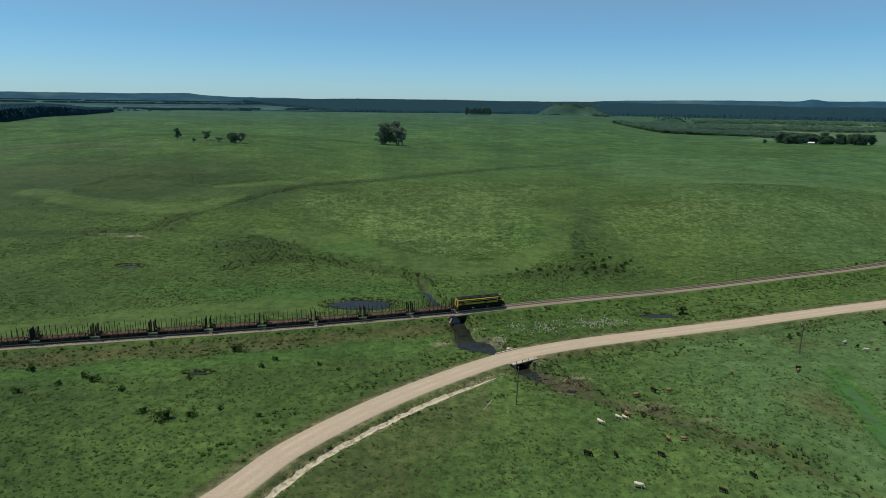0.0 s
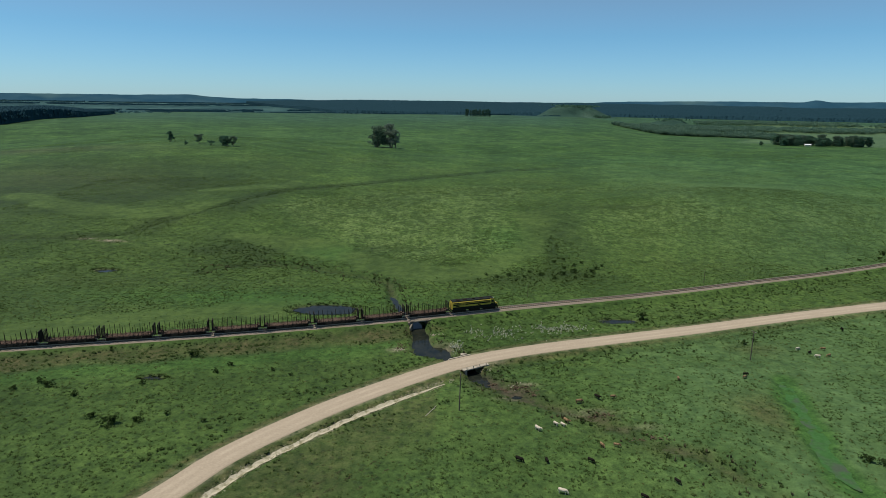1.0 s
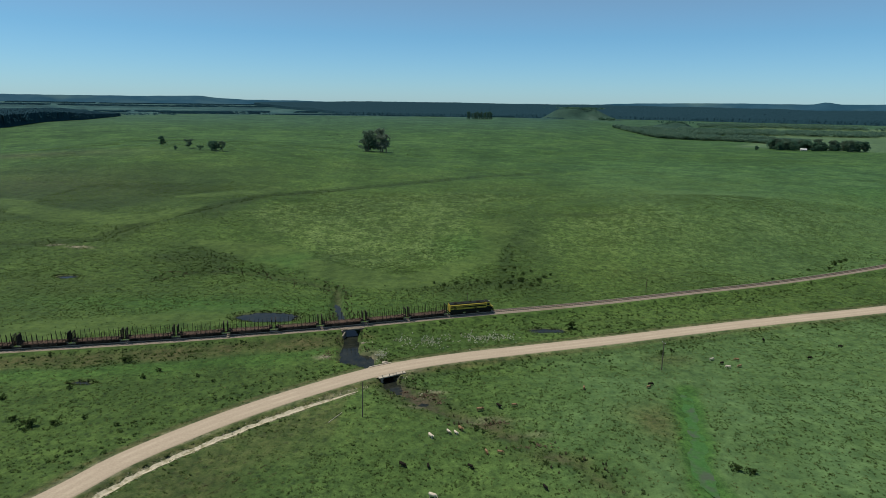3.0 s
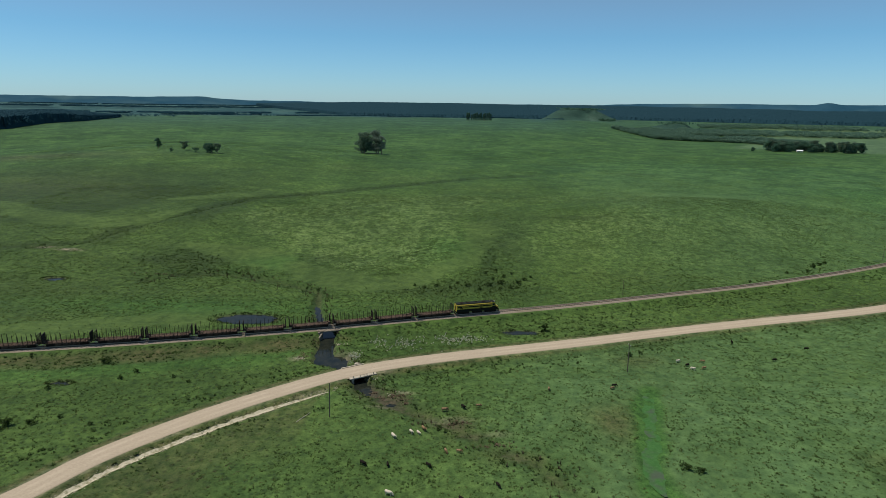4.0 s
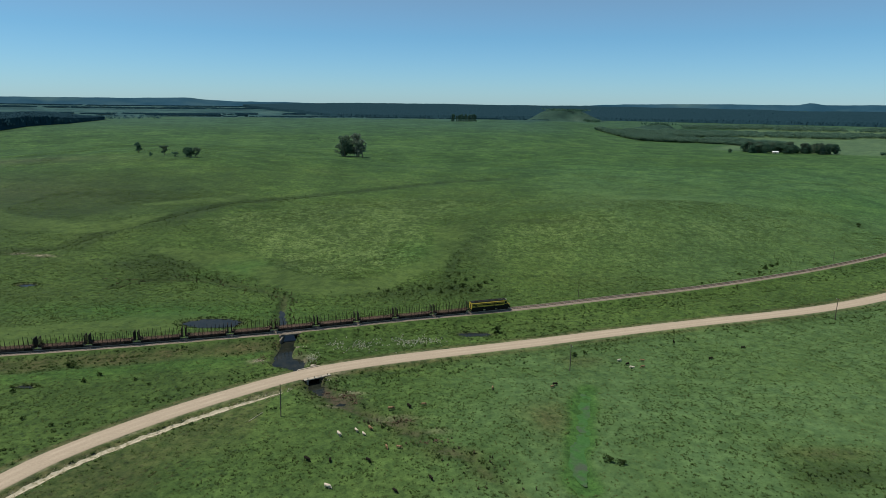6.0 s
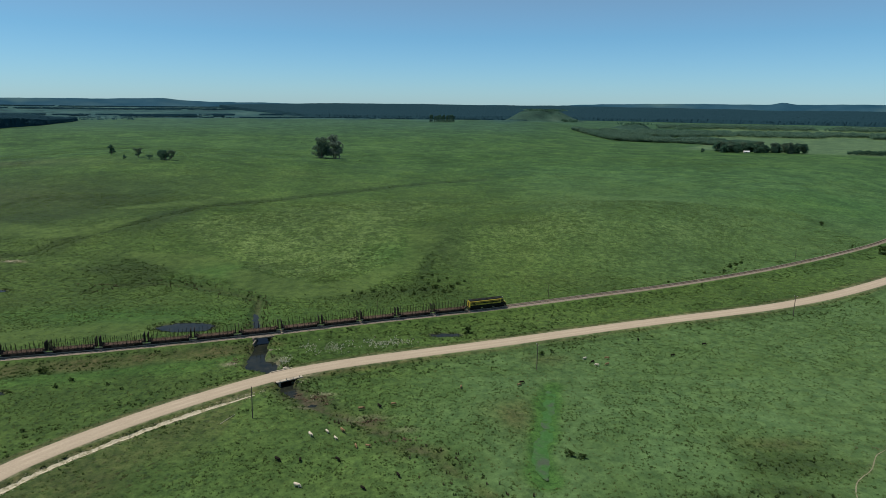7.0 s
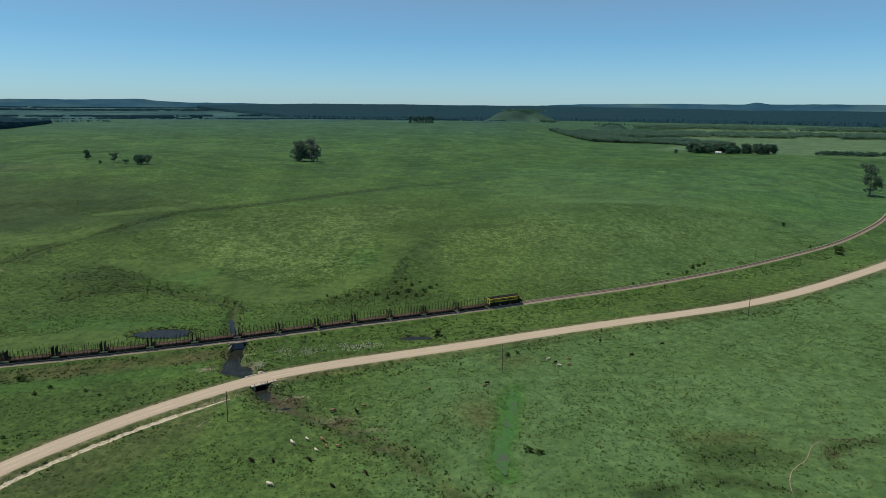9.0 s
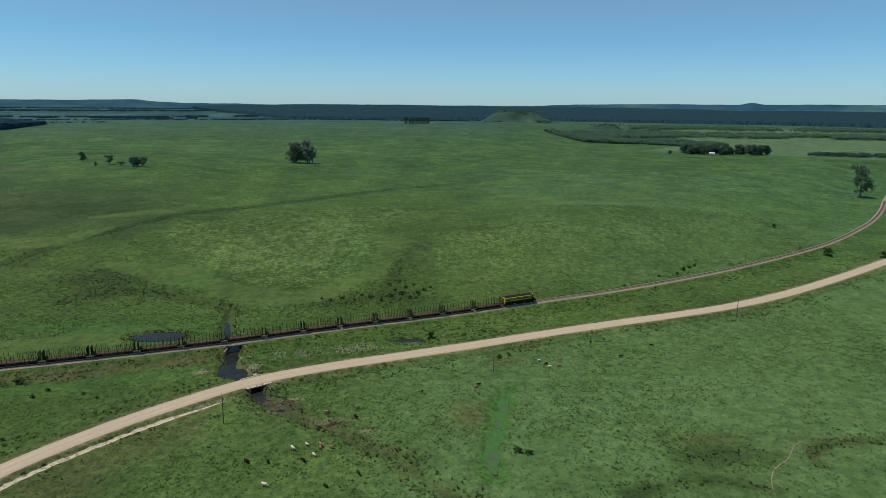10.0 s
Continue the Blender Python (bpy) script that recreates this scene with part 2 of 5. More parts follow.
LENS = surface("headlamp_lens", (0.7, 0.68, 0.6), (0.85, 0.83, 0.76), 1, 0.15, relief=0)
POLEWOOD = surface("grey_pole_wood", (0.075, 0.06, 0.045), (0.16, 0.135, 0.105), 5, 0.85)
PORCELAIN = surface("insulator", (0.5, 0.5, 0.48), (0.7, 0.7, 0.67), 2, 0.3, relief=0)
BARK = surface("bark", (0.09, 0.075, 0.055), (0.24, 0.20, 0.155), 2.5, 0.9)
EUCALYPT = leaf_mat("eucalypt_leaves", (0.072, 0.136, 0.088), (0.190, 0.272, 0.182))
LEAVES = leaf_mat("dark_leaves", (0.048, 0.120, 0.082), (0.124, 0.228, 0.144))
SHRUB = leaf_mat("shrub_leaves", (0.038, 0.070, 0.020), (0.088, 0.138, 0.040))
# dark pines painted bluer than they are, for the haze
HAZED_PINE = leaf_mat("hazed_pine_canopy", (0.022, 0.074, 0.098), (0.036, 0.096, 0.122))
# far woods in paler blue-green leaf tones, haze painted in
HAZED_WOODS = leaf_mat("hazed_woodland_leaves", (0.092, 0.186, 0.128), (0.200, 0.320, 0.215))
GREYLEAF = leaf_mat("grey_eucalypt_leaves", (0.13, 0.19, 0.14), (0.29, 0.36, 0.28))
TUFT = leaf_mat("tussock_grass", (0.054, 0.096, 0.025), (0.108, 0.160, 0.048))
STRAW = leaf_mat("light_grass", (0.074, 0.112, 0.029), (0.150, 0.182, 0.058), dry=(0.19, 0.18, 0.08))
RUSH = leaf_mat("dark_rushes", (0.026, 0.052, 0.015), (0.062, 0.098, 0.028))
BARE = surface("pale_stony_soil", (0.40, 0.35, 0.235), (0.60, 0.54, 0.395), 2.6, 0.9, spot=(0.25, 0.23, 0.13), spot_scale=0.9)
EARTH = surface("broken_earth", (0.075, 0.056, 0.036), (0.16, 0.122, 0.08), 2.0, 0.95, shine=0.05)
TRODDEN = surface("trodden_soil", (0.15, 0.15, 0.085), (0.25, 0.235, 0.145), 2.6, 0.9, spot=(0.10, 0.13, 0.045), spot_scale=0.8)
BLEACHED = surface("bleached_wood", (0.34, 0.30, 0.23), (0.50, 0.45, 0.36), 4, 0.8)
PALE = leaf_mat("pale_flowers", (0.42, 0.44, 0.30), (0.78, 0.78, 0.64))
REED = leaf_mat("reeds", (0.05, 0.06, 0.025), (0.20, 0.18, 0.10))
HIDE = {
    "white": surface("white_hide", (0.46, 0.39, 0.29), (0.66, 0.58, 0.46), 3, 0.8),
    "brown": surface("brown_hide", (0.13, 0.080, 0.038), (0.33, 0.215, 0.110), 2.2, 0.8, spot=(0.05, 0.03, 0.015), spot_scale=0.9),
    "black": surface("black_hide", (0.010, 0.009, 0.007), (0.022, 0.018, 0.014), 3, 0.95, shine=0.05),
}
# distance haze put into the hills as a blue base colour
HAZED_HILL = surface("hazed_far_hillside", (0.015, 0.056, 0.088), (0.028, 0.078, 0.112), 0.006, 0.95, relief=0, shine=0.03, spot=(0.056, 0.112, 0.122), spot_scale=0.0016)
TIN = surface("white_roof_sheet", (0.68, 0.68, 0.66), (0.82, 0.82, 0.80), 1.0, 0.4, relief=0.05)
PLASTER = surface("pale_plaster", (0.50, 0.46, 0.38), (0.62, 0.58, 0.50), 1.0, 0.85)


# ---- lie of the land ----
RAIL = [(-420.0, 62.0), (-300.0, 101.0), (-200.0, 128.0), (-115.0, 150.0), (-60.0, 163.3), (-30.0, 171.4), (3.0, 181.5), (41.8, 195.3), (86.9, 210.2), (135.0, 229.1), (169.8, 242.8), (205.4, 259.2), (246.5, 280.4), (297.5, 310.8), (339.1, 338.4), (377.9, 369.6), (421.7, 408.4), (461.1, 448.6), (497.0, 489.0), (545.0, 545.0), (640.0, 645.0), (760.0, 770.0)]
ROAD = [(-75.1, 20.0), (-52.7, 62.4), (-35.8, 90.4), (-29.2, 103.4), (-20.5, 114.9), (-10.1, 126.4), (2.8, 138.2), (18.0, 150.0), (35.4, 158.7), (60.4, 167.6), (88.5, 177.0), (120.2, 188.5), (151.7, 199.3), (183.5, 209.4), (214.4, 220.5), (250.9, 238.0), (302.6, 268.6), (345.4, 296.0), (400.0, 331.0), (470.0, 385.0), (560.0, 470.0), (660.0, 580.0)]


def smooth(a, b, v):
    """0 at a, 1 at b, with a soft start and end."""
    k = np.clip((v - a) / (b - a), 0, 1)
    return k * k * (3 - 2 * k)


def line_y(line, x):
    return np.interp(x, [p[0] for p in line], [p[1] for p in line])


def bump(x, y, cx, cy, sx, sy):
    return np.exp(-((x - cx) / sx) ** 2 - ((y - cy) / sy) ** 2)


def value_noise(x, y, scale, seed):
    g = np.random.RandomState(seed).rand(64, 64)
    u, v = np.asarray(x) / scale, np.asarray(y) / scale
    i, j = np.floor(u).astype(int), np.floor(v).astype(int)
    a, b = u - i, v - j
    a, b = a * a * (3 - 2 * a), b * b * (3 - 2 * b)
    q = lambda m, n: g[m % 64, n % 64]
    return (q(i, j) * (1 - a) + q(i + 1, j) * a) * (1 - b) + (q(i, j + 1) * (1 - a) + q(i + 1, j + 1) * a) * b


def rolling(x, y):
    """The height of the open land, without banks and ditches."""
    x, y = np.asarray(x, float), np.asarray(y, float)
    d = (y - line_y(RAIL, x)) * 0.9
    near = 50 - 38 * smooth(-60, 60, x)
    z = 9.5 * smooth(near, near + 135, d) * (1 - 0.75 * smooth(380, 560, x) * (1 - smooth(500, 700, y)))
    z = z + 5 * bump(x, y, 200, 375, 80, 75) + 15 * bump(x, y, -240, 620, 190, 200) - 2.5 * bump(x, y, 0, 340, 60, 70)
    side = smooth(0.16, 0.42, x / np.maximum(y, 1))
    far = smooth(650, 1800, y)
    z = z + far * (22 * (1 - side) - 7 * side) + 12 * bump(x, y, -700, 1050, 420, 300)
    r = np.hypot(x, y)
    k = smooth(1900, 3000, r)
    z = z * (1 - k) + k * (14 + (52 - 16 * smooth(-0.12, -0.35, x / np.maximum(y, 1))) * smooth(3000, 4450, r))
    return z + 0.25 * np.sin(x / 37 + 1.3) * np.sin(y / 29) + 1.2 * np.sin(x / 180 + 0.4) * np.sin(y / 160) * smooth(260, 600, y)


# ---- mesh helpers ----
def mesh_of(name, verts, faces, material, smooth_faces=False):
    me = bpy.data.meshes.new(name)
    me.from_pydata([tuple(v) for v in verts], [], [tuple(f) for f in faces])
    me.materials.append(material)
    if smooth_faces:
        me.polygons.foreach_set("use_smooth", [True] * len(me.polygons))
    me.update()
    return me


def part(name, bm, material, parent=None, label="", smooth_faces=False):
    """A bmesh as one mesh object under a thing or part."""
    me = bpy.data.meshes.new(name)
    bm.to_mesh(me)
    bm.free()
    me.materials.append(material)
    if smooth_faces:
        me.polygons.foreach_set("use_smooth", [True] * len(me.polygons))
    ob = new(name, me)
    ob.parent = parent
    return tagged(ob, label)


def piece(name, me, parent, m, label=""):
    ob = new(name, me)
    ob.parent = parent
    ob.matrix_basis = m
    return tagged(ob, label)


def add_box(bm, x0, x1, y0, y1, z0, z1, bevel=0.0, turn=None):
    r = bmesh.ops.create_cube(bm, size=1.0)
    vs = r["verts"]
    for v in vs:
        v.co = Vector((x0 + (v.co.x + 0.5) * (x1 - x0), y0 + (v.co.y + 0.5) * (y1 - y0), z0 + (v.co.z + 0.5) * (z1 - z0)))
    if bevel:
        es = {e for v in vs for e in v.link_edges}
        out = bmesh.ops.bevel(bm, geom=list(es), offset=bevel, segments=1, affect="EDGES")
        vs = out["verts"]
    if turn is not None:
        bmesh.ops.transform(bm, matrix=turn, verts=list(vs))
    return bm


def box(x0, x1, y0, y1, z0, z1, bevel=0.0):
    return add_box(bmesh.new(), x0, x1, y0, y1, z0, z1, bevel)


def add_cyl(bm, a, b, ra, rb, n=8, caps=True):
    a, b = Vector(a), Vector(b)
    r = bmesh.ops.create_cone(bm, cap_ends=caps, segments=n, radius1=ra, radius2=rb, depth=(b - a).length)
    m = Matrix.Translation((a + b) / 2) @ (b - a).to_track_quat("Z", "Y").to_matrix().to_4x4()
    bmesh.ops.transform(bm, matrix=m, verts=r["verts"])
    return bm


def cyl(a, b, ra, rb, n=8):
    return add_cyl(bmesh.new(), a, b, ra, rb, n)


def empty_at(name, m, label, category, group=""):
    ob = new(name)
    ob.empty_display_size = 0.3
    ob.matrix_basis = m
    return tagged(ob, label, category, group)


# ---- land ----
STREAM = [(-84, 235), (-78, 242), (-56, 247), (-41, 244), (-20, 233), (-8, 225), (-4, 205), (1, 190), (5.2, 181), (6.2, 172), (8, 163), (15, 155.5), (20.5, 148.5), (22.5, 143), (27, 138.5), (31, 133.5), (38, 128), (46, 123.5), (56, 113), (65, 107), (72, 97), (82, 85), (95, 66)]
GULLY = [(-260, 262), (-194, 266), (-172, 270), (-153, 273), (-137, 281), (-128, 305), (-109, 344), (-89, 398), (-55, 421), (-18, 458), (61, 540), (120, 580)]
SLIME = [(100, 143), (97, 132.8), (94, 119), (90.5, 109.5), (89.5, 100), (90, 97)]
PONDS = [(-26, 193, 11, 5.0), (69.5, 185.9, 6.5, 2.0), (-122, 233.7, 4.5, 2.2), (-59, 139.5, 3.2, 1.0), (10, 160.5, 5.4, 4.3), (6.8, 168.4, 3.0, 7.2), (31.5, 133.6, 1.7, 0.8), (23.0, 143.2, 1.8, 2.2)]
LEVELS = [-0.36, -0.36, -0.36, -0.36, -1.25, -1.256, -0.92, -1.25]  # water under the open land
PIT = [(172.5, 98), (173, 102), (176, 105), (184, 108.3), (192, 109), (206, 107)]
PATH = [(153.5, 86), (154, 88), (156, 92), (159.6, 96.5), (165.6, 100.7), (170.7, 106.3), (177.2, 110.4)]
WASH = [(120, 88), (128, 91), (136, 92.4), (146, 91.2), (155, 88), (166, 83)]


# smooth wet swales: x, y, half width
SWALES = [
    [(-88, 284, 5), (-68, 282, 9), (-45, 272, 13), (-24, 258, 9), (-8, 243, 10), (10, 237, 12), (24, 241, 8), (38, 255, 7), (52, 268, 6), (57, 285, 5), (61, 310, 7), (63, 332, 11), (70, 343, 6)],
    [(-235, 352, 10), (-188, 326, 12), (-155, 315, 11), (-128, 319, 8), (-121, 336, 7), (-114, 353, 4)],
    [(-136, 384, 5), (-115, 402, 9), (-94, 411, 8), (-88, 430, 4)],
    [(-140, 158, 8), (-100, 172, 9), (-66, 187, 9), (-46, 193, 8), (-34, 199, 5)],
]
OLD_TRACK = [(-155, 627), (-113, 605), (-60, 568), (-14, 539), (8, 521)]
FAR_DRAIN = [(106, 636), (165, 640), (217, 609), (265, 586), (324, 597), (365, 570), (388, 521)]
PALE_RISE = [(-86, 347), (-66, 366), (-40, 387), (-4, 412), (33, 433), (64, 436), (50, 369), (42, 316), (33, 277), (6, 252), (-12, 262), (-33, 284), (-65, 317)]
PALE_SLOPE = [(100, 300), (108, 340), (140, 385), (192, 434), (290, 445), (270, 374), (225, 326), (172, 293), (150, 282), (114, 284)]
DARK_SLOPE = [(-335, 497), (-237, 497), (-128, 527), (-91, 441), (-134, 376), (-166, 340), (-245, 375)]
DARK_HOLLOW = [(137, 106), (145, 111), (162, 116), (158, 107), (166, 101), (160, 94), (145, 92), (136, 95)]


def away(line, x, y):
    """Distance from a bent line, and the signed side (right of its way is plus)."""
    best = np.full(np.shape(x), 1e9)
    side = np.zeros(np.shape(x))
    for (ax, ay), (bx, by) in zip(line, line[1:]):
        dx, dy = bx - ax, by - ay
        k = np.clip(((x - ax) * dx + (y - ay) * dy) / (dx * dx + dy * dy), 0, 1)
        ex, ey = x - ax - k * dx, y - ay - k * dy
        d = np.hypot(ex, ey)
        near = d < best
        best = np.where(near, d, best)
        side = np.where(near, np.sign(ex * dy - ey * dx), side)
    return best, side


def region(corners, x, y, soft):
    """1 inside a closed outline, 0 outside, with a soft and uneven edge."""
    x = x + 1.6 * soft * (value_noise(x, y, 2.2 * soft + 6, 31) - 0.5)
    y = y + 1.6 * soft * (value_noise(x, y, 2.2 * soft + 6, 32) - 0.5)
    ring = corners + corners[:1]
    inside = np.zeros(np.shape(x), bool)
    for (ax, ay), (bx, by) in zip(ring, ring[1:]):
        if ay != by:
            inside ^= ((ay > y) != (by > y)) & (x < (bx - ax) * (y - ay) / (by - ay) + ax)
    d, _ = away(ring, x, y)
    return smooth(-soft, soft, np.where(inside, d, -d))


def swale(x, y):
    """How far a place lies in one of the smooth wet swales."""
    wx, wy = x + 9 * (value_noise(x, y, 14, 33) - 0.5), y + 9 * (value_noise(x, y, 14, 34) - 0.5)
    out = np.zeros(np.shape(x))
    for line in SWALES:
        for (ax, ay, aw), (bx, by, bw) in zip(line, line[1:]):
            dx, dy = bx - ax, by - ay
            k = np.clip(((wx - ax) * dx + (wy - ay) * dy) / (dx * dx + dy * dy), 0, 1)
            d = np.hypot(wx - ax - k * dx, wy - ay - k * dy) / (aw + (bw - aw) * k)
            out = np.maximum(out, 1 - smooth(0.7, 1.25, d))
    return out


def curve_points(line, step=2.0):
    """A smooth line through the corners, at even steps: points and ways."""
    p = np.array(line, float)
    q = []
    for i in range(len(p) - 1):
        a, b, c, d = p[max(i - 1, 0)], p[i], p[i + 1], p[min(i + 2, len(p) - 1)]
        for k in np.linspace(0, 1, 12, endpoint=False):
            q.append(0.5 * (2 * b + (c - a) * k + (2 * a - 5 * b + 4 * c - d) * k ** 2 + (3 * b - a - 3 * c + d) * k ** 3))
    q = np.array(q + [p[-1]])
    for _ in range(6):
        q[1:-1] = (q[:-2] + 2 * q[1:-1] + q[2:]) / 4
    s = np.r_[0, np.cumsum(np.hypot(*np.diff(q, axis=0).T))]
    at = np.arange(0, s[-1], step)
    out = np.c_[np.interp(at, s, q[:, 0]), np.interp(at, s, q[:, 1])]
    w = np.gradient(out, axis=0)
    return out, w / np.linalg.norm(w, axis=1)[:, None]


RAIL_P, RAIL_W = curve_points(RAIL, 2.0)
ROAD_P, ROAD_W = curve_points(ROAD, 2.0)
RAIL_TOP = 2.0


def rail_z(x):
    return RAIL_TOP + np.interp(x, [330, 480, 760], [0, 0.3, 2.0])


def height(x, y, rough=True):
    """The ground: open land with the railway bank, the road bed, its ditch, the stream and the ponds cut in."""
    x, y = np.asarray(x, float), np.asarray(y, float)
    z = rolling(x, y)
    dr, _ = away(RAIL_P[::4], x, y)
    k = 1 - smooth(3.0, 6.5, dr)
    z = z * (1 - k) + (rail_z(x) - 0.72) * k
    do, side = away(ROAD_P[::4], x, y)
    k = 1 - smooth(3.8, 7.5, do)
    z = z * (1 - k) + 0.42 * k
    near_side = (side > 0) & (x < 15)
    z = z - 0.55 * np.exp(-((do - 6.4) / 1.1) ** 2) * near_side
    if rough:
        z = z + 0.16 * np.sin(x * 0.9 + 2 * np.sin(y * 0.31)) * np.sin(y * 0.8 + 1.7 * np.sin(x * 0.27)) * smooth(4, 9, np.minimum(dr, do))
    ds, _ = away(STREAM, x, y)
    wide = np.interp(x, [-90, -10, -6, 1, 4, 7.5, 10, 16, 30, 60, 95], [0.5, 0.6, 0.9, 1.3, 2.6, 2.7, 2.1, 2.3, 1.6, 0.8, 0.6])
    deep = np.interp(x, [-90, -10, -6, 23, 26.5, 34, 60, 95], [0.9, 0.9, 1.75, 1.75, 1.0, 0.9, 0.45, 0.3])
    k = 1 - smooth(wide * 0.75, wide + 1.2, ds)
    z = z * (1 - k) + np.minimum(z, rolling(x, y) * (y > 215) - deep) * k
    dg, _ = away(GULLY, x, y)
    z = z - 0.9 * np.exp(-(dg / 2.2) ** 2)
    for (cx, cy, rx, ry), lie in zip(PONDS, LEVELS):
        r = np.hypot((x - cx) / rx, (y - cy) / ry)
        k = 1 - smooth(0.82, 1.2, r)
        z = z * (1 - k) + np.minimum(z, rolling(x, y) + lie - 0.4) * k
    dl, _ = away(SLIME, x, y)
    dp, _ = away(PIT, x, y)
    return z - 0.6 * (1 - smooth(1.2, 3.6, dl)) - 0.9 * np.exp(-(dp / 1.6) ** 2)


def spread(lo, near0, near1, hi, step, grow=1.06):
    mid = list(np.arange(near0, near1, step))
    out, s = [], step
    v = near1
    while v < hi:
        out.append(v)
        s *= grow
        v += s
    back, s, v = [], step, near0
    while v > lo:
        s *= grow
        v -= s
        back.append(v)
    return np.array(back[::-1] + mid + out + [hi])


def make_ground():
    xs = spread(-4700, -150, 260, 4700, 1.3, 1.05)
    ys = spread(-400, 78, 300, 4850, 1.3, 1.035)
    X, Y = np.meshgrid(xs, ys)
    Z = height(X, Y)
    h, w = X.shape
    i = np.arange(h * w).reshape(h, w)
    quads = np.stack([i[:-1, :-1], i[:-1, 1:], i[1:, 1:], i[1:, :-1]], -1).reshape(-1, 4)
    me = bpy.data.meshes.new("ground")
    me.vertices.add(h * w)
    me.vertices.foreach_set("co", np.stack([X, Y, Z], -1).ravel())
    me.loops.add(quads.size)
    me.loops.foreach_set("vertex_index", quads.ravel())
    me.polygons.add(len(quads))
    me.polygons.foreach_set("loop_start", np.arange(0, quads.size, 4))
    me.polygons.foreach_set("loop_total", np.full(len(quads), 4))
    me.polygons.foreach_set("use_smooth", np.ones(len(quads), bool))
    me.update()
    me.validate()
    x, y = X.ravel(), Y.ravel()
    wob = 1.2 * np.sin(x * 0.21 + 1.1 * np.sin(y * 0.13)) + 0.9 * np.sin(y * 0.33 + x * 0.11)
    ds, _ = away(STREAM, x, y)
    dg, _ = away(GULLY, x, y)
    do, side = away(ROAD_P[::4], x, y)
    dr, rside = away(RAIL_P[::4], x, y)
    dl, _ = away(SLIME, x, y)
    swamp = [(35, 231, 16, 8), (62, 237, 17, 9), (62, 266, 4, 22), (66, 300, 5, 16), (-72, 265, 17, 11), (-95, 262, 12, 7), (-60, 252, 22, 5), (-128, 300, 6, 22), (120, 352, 30, 5), (-100, 350, 10, 30), (-215, 345, 70, 60)]
    # gully and stream lines: dark growth, with cut-bank shade painted in
    dark = (0.95 + 0.25 * smooth(330, 380, y)) * np.exp(-((dg + wob) / (4.0 + 1.5 * smooth(330, 400, y))) ** 2) + 0.7 * np.exp(-((ds + wob) / 3.0) ** 2)
    for cx, cy, rx, ry in swamp:
        dark = dark + 0.8 * bump(x + 2 * wob, y + wob, cx, cy, rx, ry)
    dp, dw, dt = away(PIT, x, y)[0], away(WASH, x, y)[0], away(PATH, x, y)[0]
    dark = dark + 0.75 * np.exp(-((dp + 0.5 * wob) / 2.0) ** 2) + 0.85 * np.exp(-((dw + 0.6 * wob) / 2.2) ** 2) + 0.85 * bump(x + wob, y, 148, 103, 11, 4) + 0.35 * bump(x + 5 * wob, y, -310, 450, 130, 70) + 0.4 * bump(x + 5 * wob, y, -230, 370, 60, 24)
    # the dark line 8 m off the road paints in a shadowed ditch
    dark = dark + 0.45 * smooth(3.5, 6, dr) * (1 - smooth(11.5, 14.5, dr + 0.5 * wob)) * (rside > 0) * (x < 4) + 0.3 * smooth(7.4, 8.6, do) * (1 - smooth(22, 40, do + wob)) * ((side > 0) & (x < 12)) + 0.7 * np.exp(-((do - 8.2 + 0.4 * wob) / 1.1) ** 2) * ((side > 0) & (x > 24)) + 0.85 * np.exp(-((dr - 13.5 + 0.2 * wob) / 0.9) ** 2) * ((rside > 0) & (x < -12))
    dark = dark + 0.4 * region(DARK_SLOPE, x, y, 22) + 0.25 * smooth(-60, -160, x) * (y < 420) + 0.25 * ((x < 0) & (rside > 0) & (side < 0)) + 0.35 * bump(x, y, -105, 208, 60, 30) * (rside < 0) + 0.42 * region(DARK_HOLLOW, x, y, 3) + 0.35 * bump(x, y, 130, 88, 40, 5) + 0.5 * bump(x, y, 76, 300, 9, 42) + 0.55 * bump(x, y, -92, 281, 20, 10) + 0.5 * bump(x, y, -20, 272, 26, 7) * (x > -36)
    for line, deep in ((OLD_TRACK, 0.55), (FAR_DRAIN, 0.5)):
        dark = dark + deep * np.exp(-((away(line, x, y)[0] + 1.5 * wob) / 3.5) ** 2)
    dark = dark + 0.35 * bump(x + 2 * wob, y, -66, 266, 18, 9)
    dry = 0.9 * np.exp(-((do - 10.8 + 0.4 * wob) / 0.9) ** 2) * ((side > 0) & (x > 55) & (x < 150))
    for cx, cy, rx, ry in [(20, 310, 45, 32), (40, 272, 26, 20), (-40, 325, 28, 26), (165, 318, 52, 36), (110, 335, 40, 14), (85, 300, 16, 26), (215, 350, 40, 22), (120, 420, 90, 14), (10, 405, 60, 22), (30, 372, 40, 16), (-10, 280, 26, 16), (-60, 950, 300, 60), (-300, 700, 260, 26)]:
        dry = dry + 0.75 * bump(x + 3 * wob, y + 2 * wob, cx, cy, rx, ry)
    dry = 0.55 * dry + 0.9 * region(PALE_RISE, x, y, 7) + 0.75 * region(PALE_SLOPE, x, y, 16) * smooth(0.2, 0.6, value_noise(x, y, 38, 35))
    wet = swale(x, y)
    lush = 0.95 * (1 - smooth(2.5, 5.5, dl + 0.5 * wob)) + 0.45 * np.exp(-((dr - 17 + wob) / 5) ** 2) * (rside > 0) * (x < 0) + 0.6 * bump(x, y, -55, 205, 60, 9)
    lush = lush + 0.5 * bump(x, y, 400, 470, 70, 50) + 0.5 * bump(x + 3 * wob, y + 2 * wob, -40, 262, 12, 12) + 0.4 * bump(x, y, 40, 290, 14, 22)
